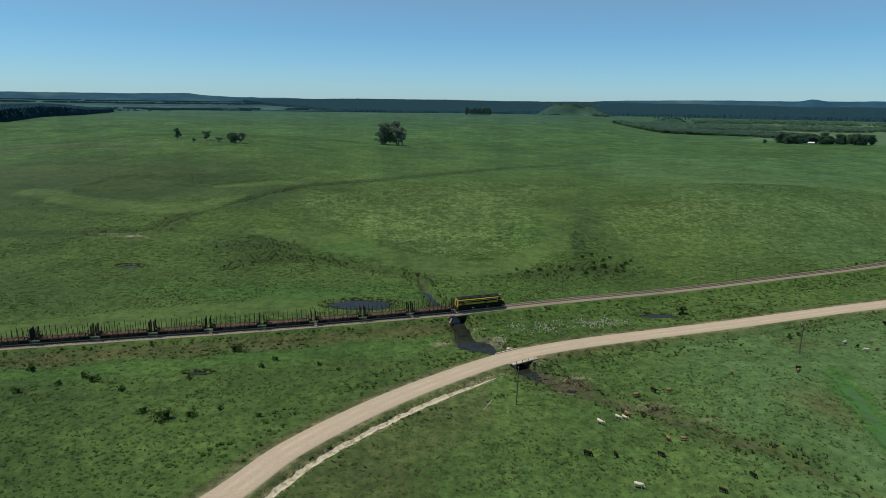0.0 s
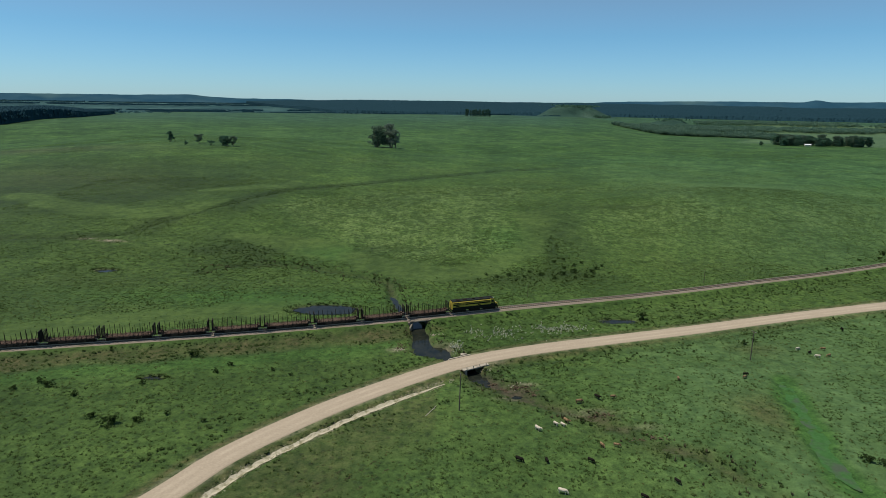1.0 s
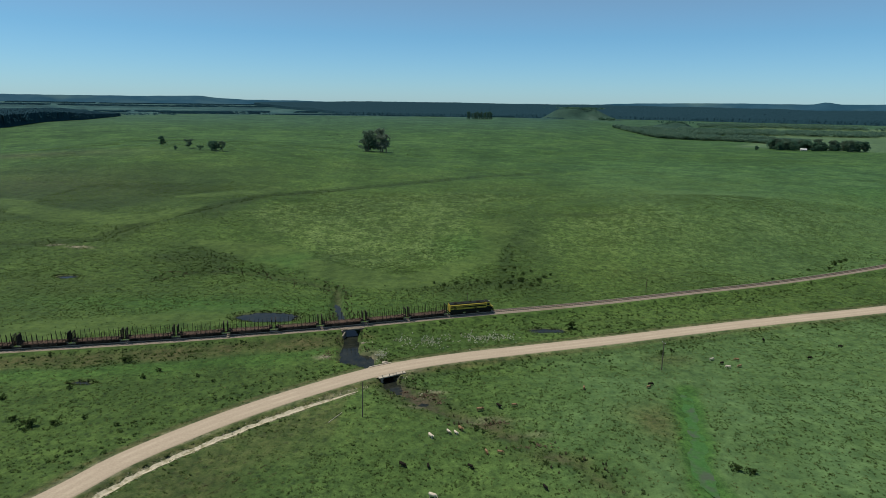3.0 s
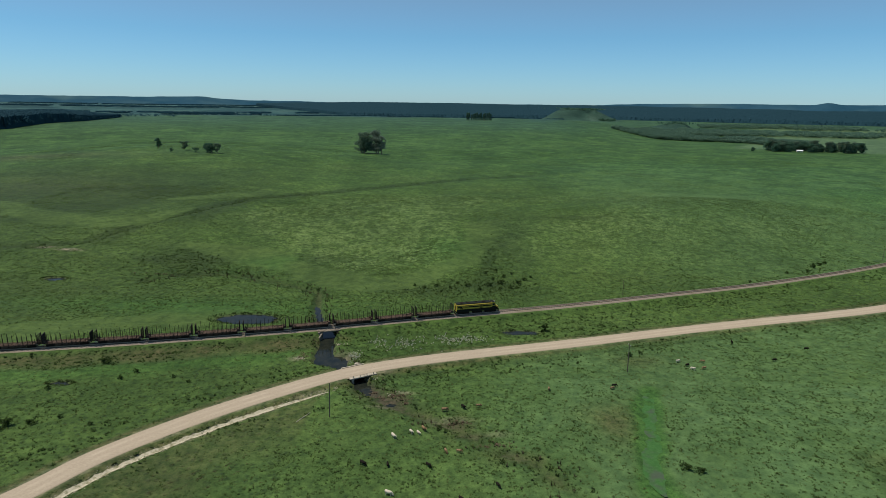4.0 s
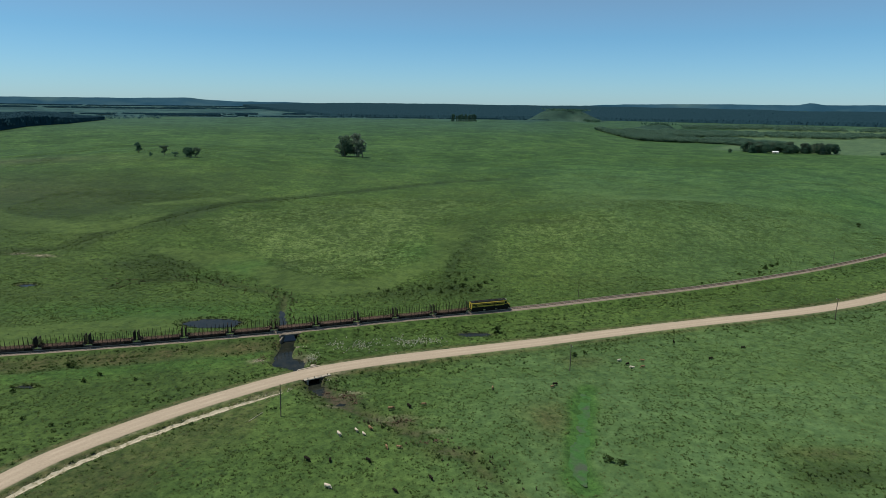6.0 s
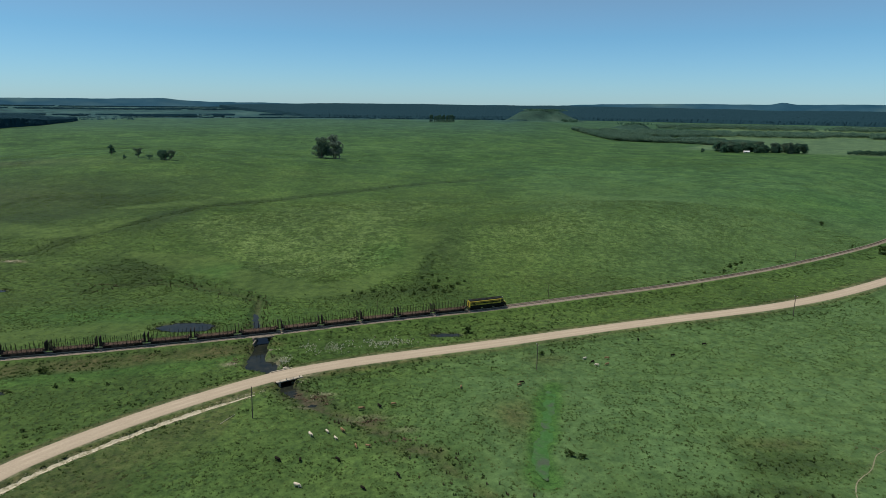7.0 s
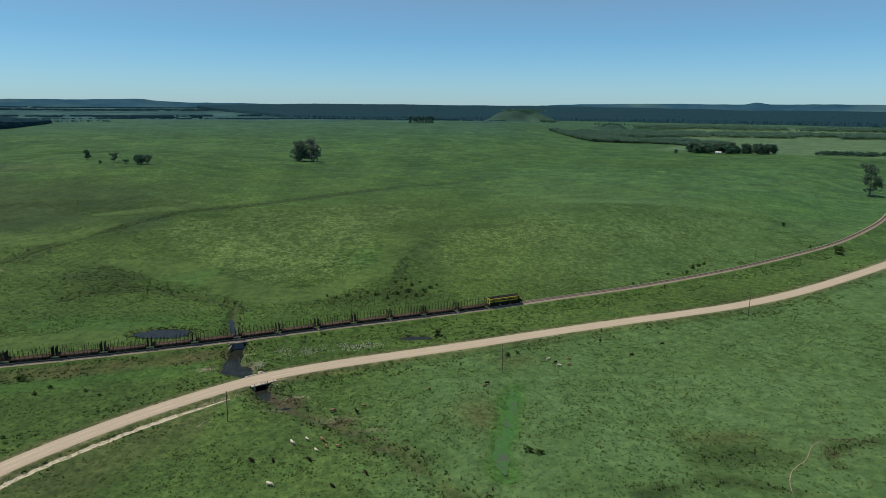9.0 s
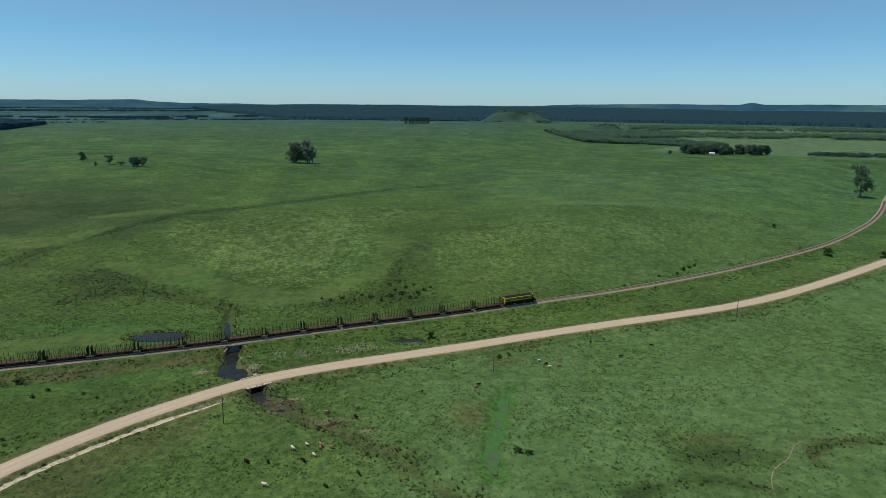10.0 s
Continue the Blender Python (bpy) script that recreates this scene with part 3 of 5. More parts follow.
    brown = 0.75 * smooth(3.5, 6, dr) * (1 - smooth(11.5, 14.5, dr + 0.5 * wob)) * (rside > 0) * (x < 4) * (0.55 + 0.45 * np.sin(x * 0.17 + 0.3 * wob) ** 2) + 0.38 * np.exp(-((ds - 2 + 1.5 * wob) / (3.4 + 1.8 * (x > 48))) ** 2) * (y < 142) * np.where(x > 40, smooth(0.35, 0.65, value_noise(x, y, 5, 37)), 1) * (0.4 + 0.6 * np.sin(x * 0.35) ** 2)
    brown = brown + 0.8 * np.exp(-((do - 4.9 + 0.3 * wob) / 1.3) ** 2) + 0.5 * bump(x, y, 150, 112, 16, 3.5) + 0.85 * bump(x + wob, y, 86, 126, 7, 10) + 0.65 * bump(x + wob, y, 103, 163, 7, 5) + 0.6 * bump(x + 4 * wob, y, -377, 574, 110, 35) + 0.2 * bump(x + 5 * wob, y, -260, 420, 90, 50) + 0.3 * bump(x, y, 178, 104, 14, 5) + 0.8 * bump(x, y, 10.8, 176.5, 2.6, 1.8)
    bare = 0.5 * np.exp(-((do - 6.3 + 0.35 * wob) / 0.75) ** 2) * ((side > 0) & (x < 13)) + 0.5 * (1 - smooth(3.2, 4.0, do + 0.2 * wob))
    for cx, cy, rx, ry in [(-152, 272, 4, 1.6), (-138, 269.5, 5, 1.3), (1.2, 160, 2.0, 1.4), (26, 151.5, 4, 2.2), (13, 162.5, 2.6, 2.8), (34, 139, 3.4, 0.9), (29, 131.6, 3, 0.8)]:
        bare = bare + (0.6 if 0 < cx < 40 else 0.9) * bump(x + wob, y, cx, cy, rx, ry)
    bare = bare + 0.5 * bump(x + wob, y, 47, 125.4, 5, 0.8) + 0.45 * bump(x + wob, y, 59, 119, 3.5, 0.9)
    brown = brown + 0.4 * smooth(7.4, 8.6, do) * (1 - smooth(16, 30, do + 2 * wob)) * ((side > 0) & (x < 12)) 
    bare = bare + 0.15 * np.exp(-((dt + 0.2 * wob) / 0.5) ** 2)
    mud = 0.75 * bump(x + wob, y, 31, 135.5, 4.5, 2.4) + 0.7 * bump(x + wob, y, 47, 122.8, 5, 1.3) + 0.45 * bump(x + wob, y, 53, 118.3, 4, 1.3) + 0.35 * bump(x + wob, y, 62, 110, 4, 2) + bump(x, y, 24, 141, 3, 3)
    mud = mud + 0.9 * (1 - smooth(0.6, 1.8, ds)) * np.interp(x, [-90, -50, -10, 0, 24, 34, 44], [0.1, 0.1, 0.15, 0.8, 1, 0.6, 0.12])
    for cx, cy, rx, ry in PONDS:
        r = np.hypot((x - cx) / rx, (y - cy) / ry)
        mud = mud + 0.7 * (1 - smooth(0.85, 1.2, r))
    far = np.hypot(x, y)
    bearing = np.degrees(np.arctan2(x, np.maximum(y, 1)))
    # painted haze over the land, rising with distance
    hazed_land = (0.4 * smooth(900, 1700, far) + 0.6 * smooth(1800, 2500, far + 160 * np.sin(bearing * 0.9))) * (1 - 0.65 * smooth(9, 16, bearing))
    meadow = smooth(1180, 1230, far) * (1 - smooth(2500, 2600, far)) * smooth(25.6, 26.6, bearing + 0.4 * np.sin(far / 60)) * 0.9
    pale = 0.75 * smooth(40, 85, x) * (side > 0) * (y < 330) * (y > 40) + 0.45 * smooth(90, 200, x) * (rside < 0) * (1 - smooth(500, 900, y)) + 0.2 * smooth(-40, 30, x) * (side > 0) * (y < 150)
    pale = pale * (1 - 0.9 * np.clip(brown + dark + mud + bare + lush, 0, 1))
    for name, v in (("haze_tint", smooth(260, 800, far)), ("swale", wet), ("dark", dark * (1 - 0.85 * wet)), ("dry", dry), ("lush", lush), ("brown", brown), ("hazed_land", hazed_land), ("meadow", meadow), ("pale", pale), ("bare", bare), ("mud", mud)):
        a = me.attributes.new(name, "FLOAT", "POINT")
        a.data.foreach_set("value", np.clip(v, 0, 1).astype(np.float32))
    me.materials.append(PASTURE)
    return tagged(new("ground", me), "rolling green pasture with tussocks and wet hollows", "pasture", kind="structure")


def ribbon(name, pts, ways, section, material, zs, label, category, kind="structure"):
    """A cross-section (offset to the right, height) drawn along a line; u across, v along, in metres."""
    verts, faces, n = [], [], len(section)
    for (x, y), (wx, wy), z in zip(pts, ways, zs):
        verts += [(x + wy * u, y - wx * u, z + h) for u, h in section]
    for i in range(len(pts) - 1):
        for j in range(n - 1):
            a = i * n + j
            faces.append((a, a + 1, a + n + 1, a + n))
    me = mesh_of(name, verts, faces, material)
    uv = me.uv_layers.new(name="UVMap")
    step = float(np.hypot(*(pts[1] - pts[0])))
    us = np.array([u for u, _ in section])
    idx = np.empty(len(me.loops), int)
    me.loops.foreach_get("vertex_index", idx)
    uv.data.foreach_set("uv", np.c_[us[idx % n], (idx // n) * step].ravel())
    return tagged(new(name, me), label, category, kind=kind)


make_ground()


# ---- water ----
def make_pond(cx, cy, rx, ry, z, material, name, label, seed):
    rng = random.Random(seed)
    ph = [rng.uniform(0, 6.28) for _ in range(3)]
    ring = []
    for i in range(40):
        a = i * math.tau / 40
        k = 1 + 0.16 * math.sin(2 * a + ph[0]) + 0.11 * math.sin(5 * a + ph[1]) + 0.07 * math.sin(9 * a + ph[2])
        ring.append((cx + rx * 1.05 * k * math.cos(a), cy + ry * 1.05 * k * math.sin(a), z))
    me = mesh_of(name, ring, [tuple(range(40))], material)
    tagged(new(name, me), label, "water", kind="structure")


for i, (cx, cy, rx, ry) in enumerate(PONDS):
    if LEVELS[i] < -1:
        continue  # one sheet of stream water, below
    lie = float(rolling(cx, cy)) + LEVELS[i]
    make_pond(cx, cy, rx, ry, lie, WATER, "water", "still dark pond water in a grassy hollow", i)
sheet = mesh_of("water", [(-9, 136, -1.25), (30, 136, -1.25), (30, 176, -1.25), (-9, 214, -1.25)], [(0, 1, 2, 3)], WATER)
tagged(new("water", sheet), "dark blue stream pool between railway and road", "water", kind="structure")
gp, gw = curve_points(SLIME, 1.0)


def ragged(name, pts, ways, half, lift, material, label, category, seed, shift=0.0, level=None):
    """A strip of uneven width laid on the ground, or at one level."""
    r = np.random.RandomState(seed)
    n = len(pts)
    k = np.linspace(0, 1, n)
    taper = np.minimum(1, np.minimum(k, 1 - k) * 7 + 0.12)
    wl, wr = (half * taper * (0.55 + 0.9 * np.convolve(r.rand(n + 4), np.ones(3) / 3, "same")[2:-2]) for _ in range(2))
    sway = half * 0.8 * (np.convolve(r.rand(n + 8), np.ones(5) / 5, "same")[4:-4] - 0.5) + shift
    verts = []
    for u in (sway - wl, sway, sway + wr):
        x, y = pts[:, 0] + ways[:, 1] * u, pts[:, 1] - ways[:, 0] * u
        verts.append(np.c_[x, y, (height(x, y) + lift) if level is None else np.full(n, level)])
    v = np.stack(verts, 1)
    i = np.arange(n * 3).reshape(n, 3)
    faces = [tuple(q) for a in (0, 1) for q in np.stack([i[:-1, a], i[:-1, a + 1], i[1:, a + 1], i[1:, a]], -1)]
    return tagged(new(name, mesh_of(name, v.reshape(-1, 3), faces, material)), label, category, kind="structure")


ragged("water", gp, gw, 2.2, 0, ALGAE, "green weed covering a shallow channel", "water", 5, level=-0.36)
ep, ew = curve_points(PATH, 0.7)
ragged("path", ep, ew, 0.12, 0.08, TRODDEN, "narrow bare cattle path through grass", "path", 6)

# ---- gravel road ----
ditch = (ROAD_P[:, 0] > -75) & (ROAD_P[:, 0] < 12.5)
cp, cw = curve_points([tuple(p) for p in ROAD_P[ditch][::3]], 0.45)
ragged("ditch_bed", cp, cw, 0.62, 0.13, BARE, "pale stony bed of a roadside ditch", "ditch", 9, shift=6.3)
zr = np.full(len(ROAD_P), 0.52)
ribbon("road", ROAD_P, ROAD_W, [(-3.5, -0.2), (-2.9, -0.02), (-1.5, 0.03), (0, 0.06), (1.5, 0.03), (2.9, -0.02), (3.5, -0.2)], GRAVEL, zr, "pale beige gravel country road with worn wheel tracks", "road")

# ---- railway ----
zl = rail_z(RAIL_P[:, 0])
ribbon("ballast_bed", RAIL_P, RAIL_W, [(-2.2, -0.78), (-1.4, -0.34), (1.4, -0.34), (2.2, -0.78)], BALLAST, zl, "grey-brown ballast bed of a single railway track", "railway")
for u in (-0.755, 0.755):
    ribbon("rail", RAIL_P, RAIL_W, [(u - 0.075, -0.2), (u - 0.06, 0), (u + 0.06, 0), (u + 0.075, -0.2)], RAIL_STEEL, zl, "rusty steel rail with a worn top", "rail")


def make_sleepers():
    verts, faces = [], []
    pts, ways = curve_points(RAIL, 0.65)
    for (x, y), (wx, wy) in zip(pts, ways):
        if not -170 < x < 520:
            continue
        z, b = float(rail_z(x)), len(verts)
        for dz in (-0.4, -0.19):
            for u, v in ((-1.02, -0.12), (1.02, -0.12), (1.02, 0.12), (-1.02, 0.12)):
                verts.append((x + wy * u + wx * v, y - wx * u + wy * v, z + dz))
        faces += [(b + 4, b + 5, b + 6, b + 7), (b, b + 1, b + 5, b + 4), (b + 1, b + 2, b + 6, b + 5), (b + 2, b + 3, b + 7, b + 6), (b + 3, b, b + 4, b + 7)]
    tagged(new("sleepers", mesh_of("sleepers", verts, faces, SLEEPER)), "weathered timber sleepers under the rails", "sleepers", kind="stuff")


make_sleepers()


def on_line(pts, ways, x):
    i = int(np.argmin(np.abs(pts[:, 0] - x)))
    return pts[i], ways[i]


def make_culvert():
    (x, y), (wx, wy) = on_line(RAIL_P, RAIL_W, 5.6)
    m = pose(x, y, 0, 0, 0, math.degrees(math.atan2(wy, wx)))
    ob = empty_at("railway_culvert", m, "old concrete railway culvert with stone wing walls over a stream", "culvert")
    for side in (-1, 1):
        part("abutment", box(min(side * 2.35, side * 4.6), max(side * 2.35, side * 4.6), -3.0, 3.0, -2.1, 1.015, 0.05), SHADED_CONCRETE, ob)
        for end in (-1, 1):
            bm = bmesh.new()
            add_box(bm, -0.25, 0.25, 0, 2.0, -2.0, 0.8, 0.05)
            for v in bm.verts:
                if v.co.y > 1.3 and v.co.z > 0:
                    v.co.z = -0.1
            bmesh.ops.transform(bm, matrix=pose(side * 2.75, end * 3.05, 0, 0, 0, (-side * 35) if end > 0 else 180 + side * 35), verts=bm.verts)
            part("wing_wall", bm, SHADED_CONCRETE, ob, "rough stone wing wall")
    for end in (-1, 1):
        part("beam", box(-3.4, 3.4, end * 2.9 - 0.25, end * 2.9 + 0.25, 1.02, 1.4, 0.05), SHADED_CONCRETE, ob)
    part("deck", box(-3.0, 3.0, -2.62, 2.62, 1.05, 1.3, 0.04), SHADED_CONCRETE, ob)


def make_bridge():
    (x, y), (wx, wy) = on_line(ROAD_P, ROAD_W, 20.3)
    ob = empty_at("road_bridge", pose(x, y, 0, 0, 0, math.degrees(math.atan2(wy, wx))), "small low concrete road bridge with stub posts over a ditch", "bridge")
    part("deck", box(-3.6, 3.6, -4.4, 3.9, 0.1, 0.3, 0.03), CONCRETE, ob, "pale concrete deck under the road")
    part("kerb", box(-4.0, 4.0, -4.75, -3.45, 0.305, 0.6, 0.04), CONCRETE, ob, "pale concrete edge slab")
    part("kerb", box(-3.4, 3.4, 3.4, 3.8, 0.305, 0.52, 0.03), CONCRETE, ob, "pale concrete edge slab")
    bm = box(0.6, 2.6, 4.0, 5.4, -0.2, 0.66, 0.06)
    for v in bm.verts:
        if v.co.y > 4.6:
            v.co.x = 1.6 + (v.co.x - 1.6) * 0.35
            v.co.z -= 0.15
    part("wing_slab", bm, CONCRETE, ob, "tilted pale slab at the far edge")
    for side in (-1, 1):
        part("abutment", box(side * 3.0 - 0.3, side * 3.0 + 0.3, -4.3, 3.8, -1.9, 0.095, 0.04), CONCRETE, ob)
    for k in (-3.0, -1.0, 1.0, 3.0):
        part("post", box(k - 0.08, k + 0.08, -4.62, -4.46, 0.602, 1.25, 0.02), CONCRETE, ob)


make_culvert()
make_bridge()


# ---- train ----
SPAN = np.r_[0, np.cumsum(np.hypot(*np.diff(RAIL_P, axis=0).T))]
NOSE_START = float(np.interp(20.4, RAIL_P[:, 0], SPAN))
SPEED = 11.2
LOCO_LEN, PITCH = 17.3, 14.35


def track_pose(s, half):
    """The pose of a vehicle whose middle is at s along the track, standing on two bogies."""
    def at(k):
        x, y = float(np.interp(k, SPAN, RAIL_P[:, 0])), float(np.interp(k, SPAN, RAIL_P[:, 1]))
        return Vector((x, y, float(rail_z(x))))
    a, b = at(s - half), at(s + half)
    mid, d = (a + b) / 2, b - a
    return pose(*mid, 0, -math.degrees(math.atan2(d.z, math.hypot(d.x, d.y))), math.degrees(math.atan2(d.y, d.x)))


def wheel_mesh():
    bm = bmesh.new()
    add_cyl(bm, (0, -0.06, 0), (0, 0.06, 0), 0.43, 0.43, 14)
    add_cyl(bm, (0, 0.06, 0), (0, 0.09, 0), 0.48, 0.46, 14)
    add_cyl(bm, (0, -0.12, 0), (0, -0.06, 0), 0.12, 0.14, 8)
    me = bpy.data.meshes.new("wheel")
    bm.to_mesh(me)
    bm.free()
    me.materials.append(WHEELSTEEL)
    return me


WHEEL = wheel_mesh()


def add_bogie(ob, x, axles, deep=0.5):
    bm = bmesh.new()
    reach = max(abs(a) for a in axles)
    for s in (-1, 1):
        add_box(bm, -reach - 0.35, reach + 0.35, s * 0.98 - 0.08, s * 0.98 + 0.08, 0.3, 0.45 + deep * 0.7, 0.03)
        for a in axles:
            add_box(bm, a - 0.16, a + 0.16, s * 1.07 - 0.07, s * 1.07 + 0.07, 0.3, 0.62, 0.02)
    add_box(bm, -0.3, 0.3, -1.0, 1.0, 0.5, 0.85, 0.03)
    bogie = part("bogie", bm, UNDER, ob)
    bogie.matrix_basis = pose(x, 0, 0)
    for a in axles:
        for s in (-1, 1):
            piece("wheel", WHEEL, bogie, pose(a, s * 0.76, 0.46, 0, 0, 0 if s < 0 else 180))
        part("axle", cyl((a, -0.7, 0.46), (a, 0.7, 0.46), 0.08, 0.08, 8), UNDER, bogie)
    return bogie


def make_loco():
    ob = empty_at("locomotive", pose(0, 0, 0), "yellow and black diesel locomotive with a dark roof, hauling empty wagons", "locomotive")
    L = 8.1
    part("underframe", box(-L, L, -1.35, 1.35, 0.95, 1.32, 0.05), UNDER, ob)
    # long full-width body with sloping roof edges
    bm = bmesh.new()
    sec = [(-1.38, 1.325), (-1.38, 3.45), (-1.15, 3.78), (1.15, 3.78), (1.38, 3.45), (1.38, 1.325)]
    for x in (-7.9, 5.4):
        for y, z in sec:
            bm.verts.new((x, y, z))
    bm.verts.ensure_lookup_table()
    for i in range(6):
        bm.faces.new([bm.verts[i], bm.verts[(i + 1) % 6], bm.verts[6 + (i + 1) % 6], bm.verts[6 + i]])
    bm.faces.new([bm.verts[i] for i in range(6)][::-1])
    bm.faces.new([bm.verts[6 + i] for i in range(6)])
    bmesh.ops.recalc_face_normals(bm, faces=bm.faces)
    part("body", bm, YELLOW, ob)
    bm = bmesh.new()
    for y0, y1, z0, z1 in ((-1.2, 1.2, 3.785, 3.95),):
        add_box(bm, -7.85, 5.3, y0, y1, z0, z1, 0.06)
    part("roof", bm, ROOFDARK, ob, "sooty dark roof")
    for s in (-1, 1):
        # sloping roof shoulder
        bm = bmesh.new()
        vs = [bm.verts.new(c) for c in ((-7.92, s * 1.40, 3.40), (5.42, s * 1.40, 3.40), (5.42, s * 1.14, 3.80), (-7.92, s * 1.14, 3.80), (-7.92, s * 1.30, 3.36), (5.42, s * 1.30, 3.36), (5.42, s * 1.05, 3.76), (-7.92, s * 1.05, 3.76))]
        for f in ((0, 1, 2, 3), (7, 6, 5, 4), (0, 4, 5, 1), (3, 2, 6, 7), (0, 3, 7, 4), (1, 5, 6, 2)):
            bm.faces.new([vs[i] for i in f])
        bmesh.ops.recalc_face_normals(bm, faces=bm.faces)
        part("roof_shoulder", bm, ROOFDARK, ob)
        part("side_stripe", box(-7.6, 5.2, s * 1.395 - 0.02, s * 1.395 + 0.02, 2.58, 2.98, 0.01), STRIPE, ob, "black stripe with grilles")
        part("skirt", box(-7.8, 7.6, s * 1.37 - 0.03, s * 1.37 + 0.03, 1.0, 2.0, 0.01), STRIPE, ob)
        part("upper_stripe", box(-7.7, 5.2, s * 1.393 - 0.015, s * 1.393 + 0.015, 3.22, 3.42, 0.01), STRIPE, ob)
        bm = bmesh.new()
        for k in range(7):
            add_box(bm, -6.6 + k * 0.16, -6.5 + k * 0.16, s * 1.40 - 0.03, s * 1.40 + 0.03, 2.1, 2.5)
        part("grille", bm, STRIPE, ob)
        bm = bmesh.new()
        for k in range(6):
            add_box(bm, 0.9 + k * 0.16, 1.0 + k * 0.16, s * 1.40 - 0.03, s * 1.40 + 0.03, 2.1, 2.5)
        part("grille", bm, STRIPE, ob)
        part("lettering_bar", box(-5.9, -3.4, s * 1.42 - 0.006, s * 1.42 + 0.006, 2.7, 2.86), YELLOW, ob)
        bm = bmesh.new()
        for k in np.arange(5.7, 8.0, 0.75):
            add_cyl(bm, (k, s * 1.3, 1.32), (k, s * 1.3, 2.25), 0.025, 0.025, 5)
        add_cyl(bm, (5.7, s * 1.3, 2.25), (7.95, s * 1.3, 2.25), 0.025, 0.025, 5)
        part("handrail", bm, YELLOW, ob)
    # cab with a raked front
    bm = bmesh.new()
    prof = [(5.404, 1.325), (7.0, 1.325), (7.0, 2.35), (6.75, 3.45), (6.45, 3.8), (5.404, 3.8)]
    for y in (-1.36, 1.36):
        for x, z in prof:
            bm.verts.new((x, y, z))
    bm.verts.ensure_lookup_table()
    for i in range(6):
        bm.faces.new([bm.verts[i], bm.verts[(i + 1) % 6], bm.verts[6 + (i + 1) % 6], bm.verts[6 + i]])
    bm.faces.new([bm.verts[i] for i in range(6)])
    bm.faces.new([bm.verts[6 + i] for i in range(6)][::-1])
    bmesh.ops.recalc_face_normals(bm, faces=bm.faces)
    cab = part("cab", bm, YELLOW, ob, "yellow driver's cab")
    part("cab_roof", box(5.41, 6.5, -1.3, 1.3, 3.804, 3.95, 0.04), ROOFDARK, cab)
    for s in (-1, 1):
        part("side_window", box(5.6, 6.5, s * 1.36 - 0.02, s * 1.36 + 0.02, 2.65, 3.4, 0.02), GLASS, cab)
        bm = box(-0.02, 0.02, s * 0.66 - 0.5, s * 0.66 + 0.5, -0.36, 0.36, 0.01)
        bmesh.ops.transform(bm, matrix=pose(6.9, 0, 2.93, 0, -12.8, 0), verts=bm.verts)
        part("windscreen", bm, GLASS, cab)
        part("cab_stripe", box(5.45, 6.97, s * 1.366 - 0.012, s * 1.366 + 0.012, 2.02, 2.45), STRIPE, cab)
    # short low nose
    bm = box(7.003, 8.0, -0.95, 0.95, 1.325, 2.45, 0.12)
    for v in bm.verts:
        if v.co.z > 2.2 and v.co.x > 7.6:
            v.co.z -= 0.3
    nose = part("nose", bm, YELLOW, ob)
    for s in (-1, 1):
        part("headlamp", cyl((7.9, s * 0.35, 1.95), (8.05, s * 0.35, 1.95), 0.13, 0.13, 10), LENS, nose)
    part("top_lamp", cyl((6.6, 0, 3.72), (6.85, 0, 3.66), 0.2, 0.2, 10), LENS, ob)
    for x in (-5.6, -3.2, 2.6):
        fan = part("roof_fan", cyl((x, 0, 3.95), (x, 0, 4.12), 0.75, 0.7, 16), UNDER, ob)
        part("hub", cyl((x, 0, 4.12), (x, 0, 4.17), 0.18, 0.18, 8), ROOFDARK, fan)
    part("exhaust_stack", box(-0.6, 0.2, -0.3, 0.3, 3.95, 4.22, 0.05), UNDER, ob)
    part("horn", cyl((5.8, 0.5, 3.95), (6.3, 0.5, 4.05), 0.04, 0.1, 8), UNDER, ob)
    part("fuel_tank", box(-1.9, 1.9, -1.15, 1.15, 0.32, 0.945, 0.15), UNDER, ob)
    add_bogie(ob, -5.2, (-1.75, 0, 1.75), 0.6)
    add_bogie(ob, 5.2, (-1.75, 0, 1.75), 0.6)
    for s in (-1, 1):
        part("coupler", box(min(s * 8.1, s * 8.6), max(s * 8.1, s * 8.6), -0.14, 0.14, 0.75, 1.0, 0.03), UNDER, ob)
        part("snow_plough" if s > 0 else "end_step", box(min(s * 8.102, s * 8.2), max(s * 8.102, s * 8.2), -1.25, 1.25, 0.35, 0.72, 0.03), UNDER, ob)
    part("rear_door", box(-7.93, -7.89, -0.35, 0.35, 1.5, 3.2, 0.02), ROOFDARK, ob)
    return ob


def stake_mesh():
    bm = bmesh.new()
    add_box(bm, -0.055, 0.055, -0.05, 0.05, 0, 2.75, 0.0)
    add_box(bm, -0.09, 0.09, -0.09, 0.09, 0, 0.28, 0.0)
    me = bpy.data.meshes.new("stake")
    bm.to_mesh(me)
    bm.free()
    me.materials.append(DARKSTEEL)
    return me


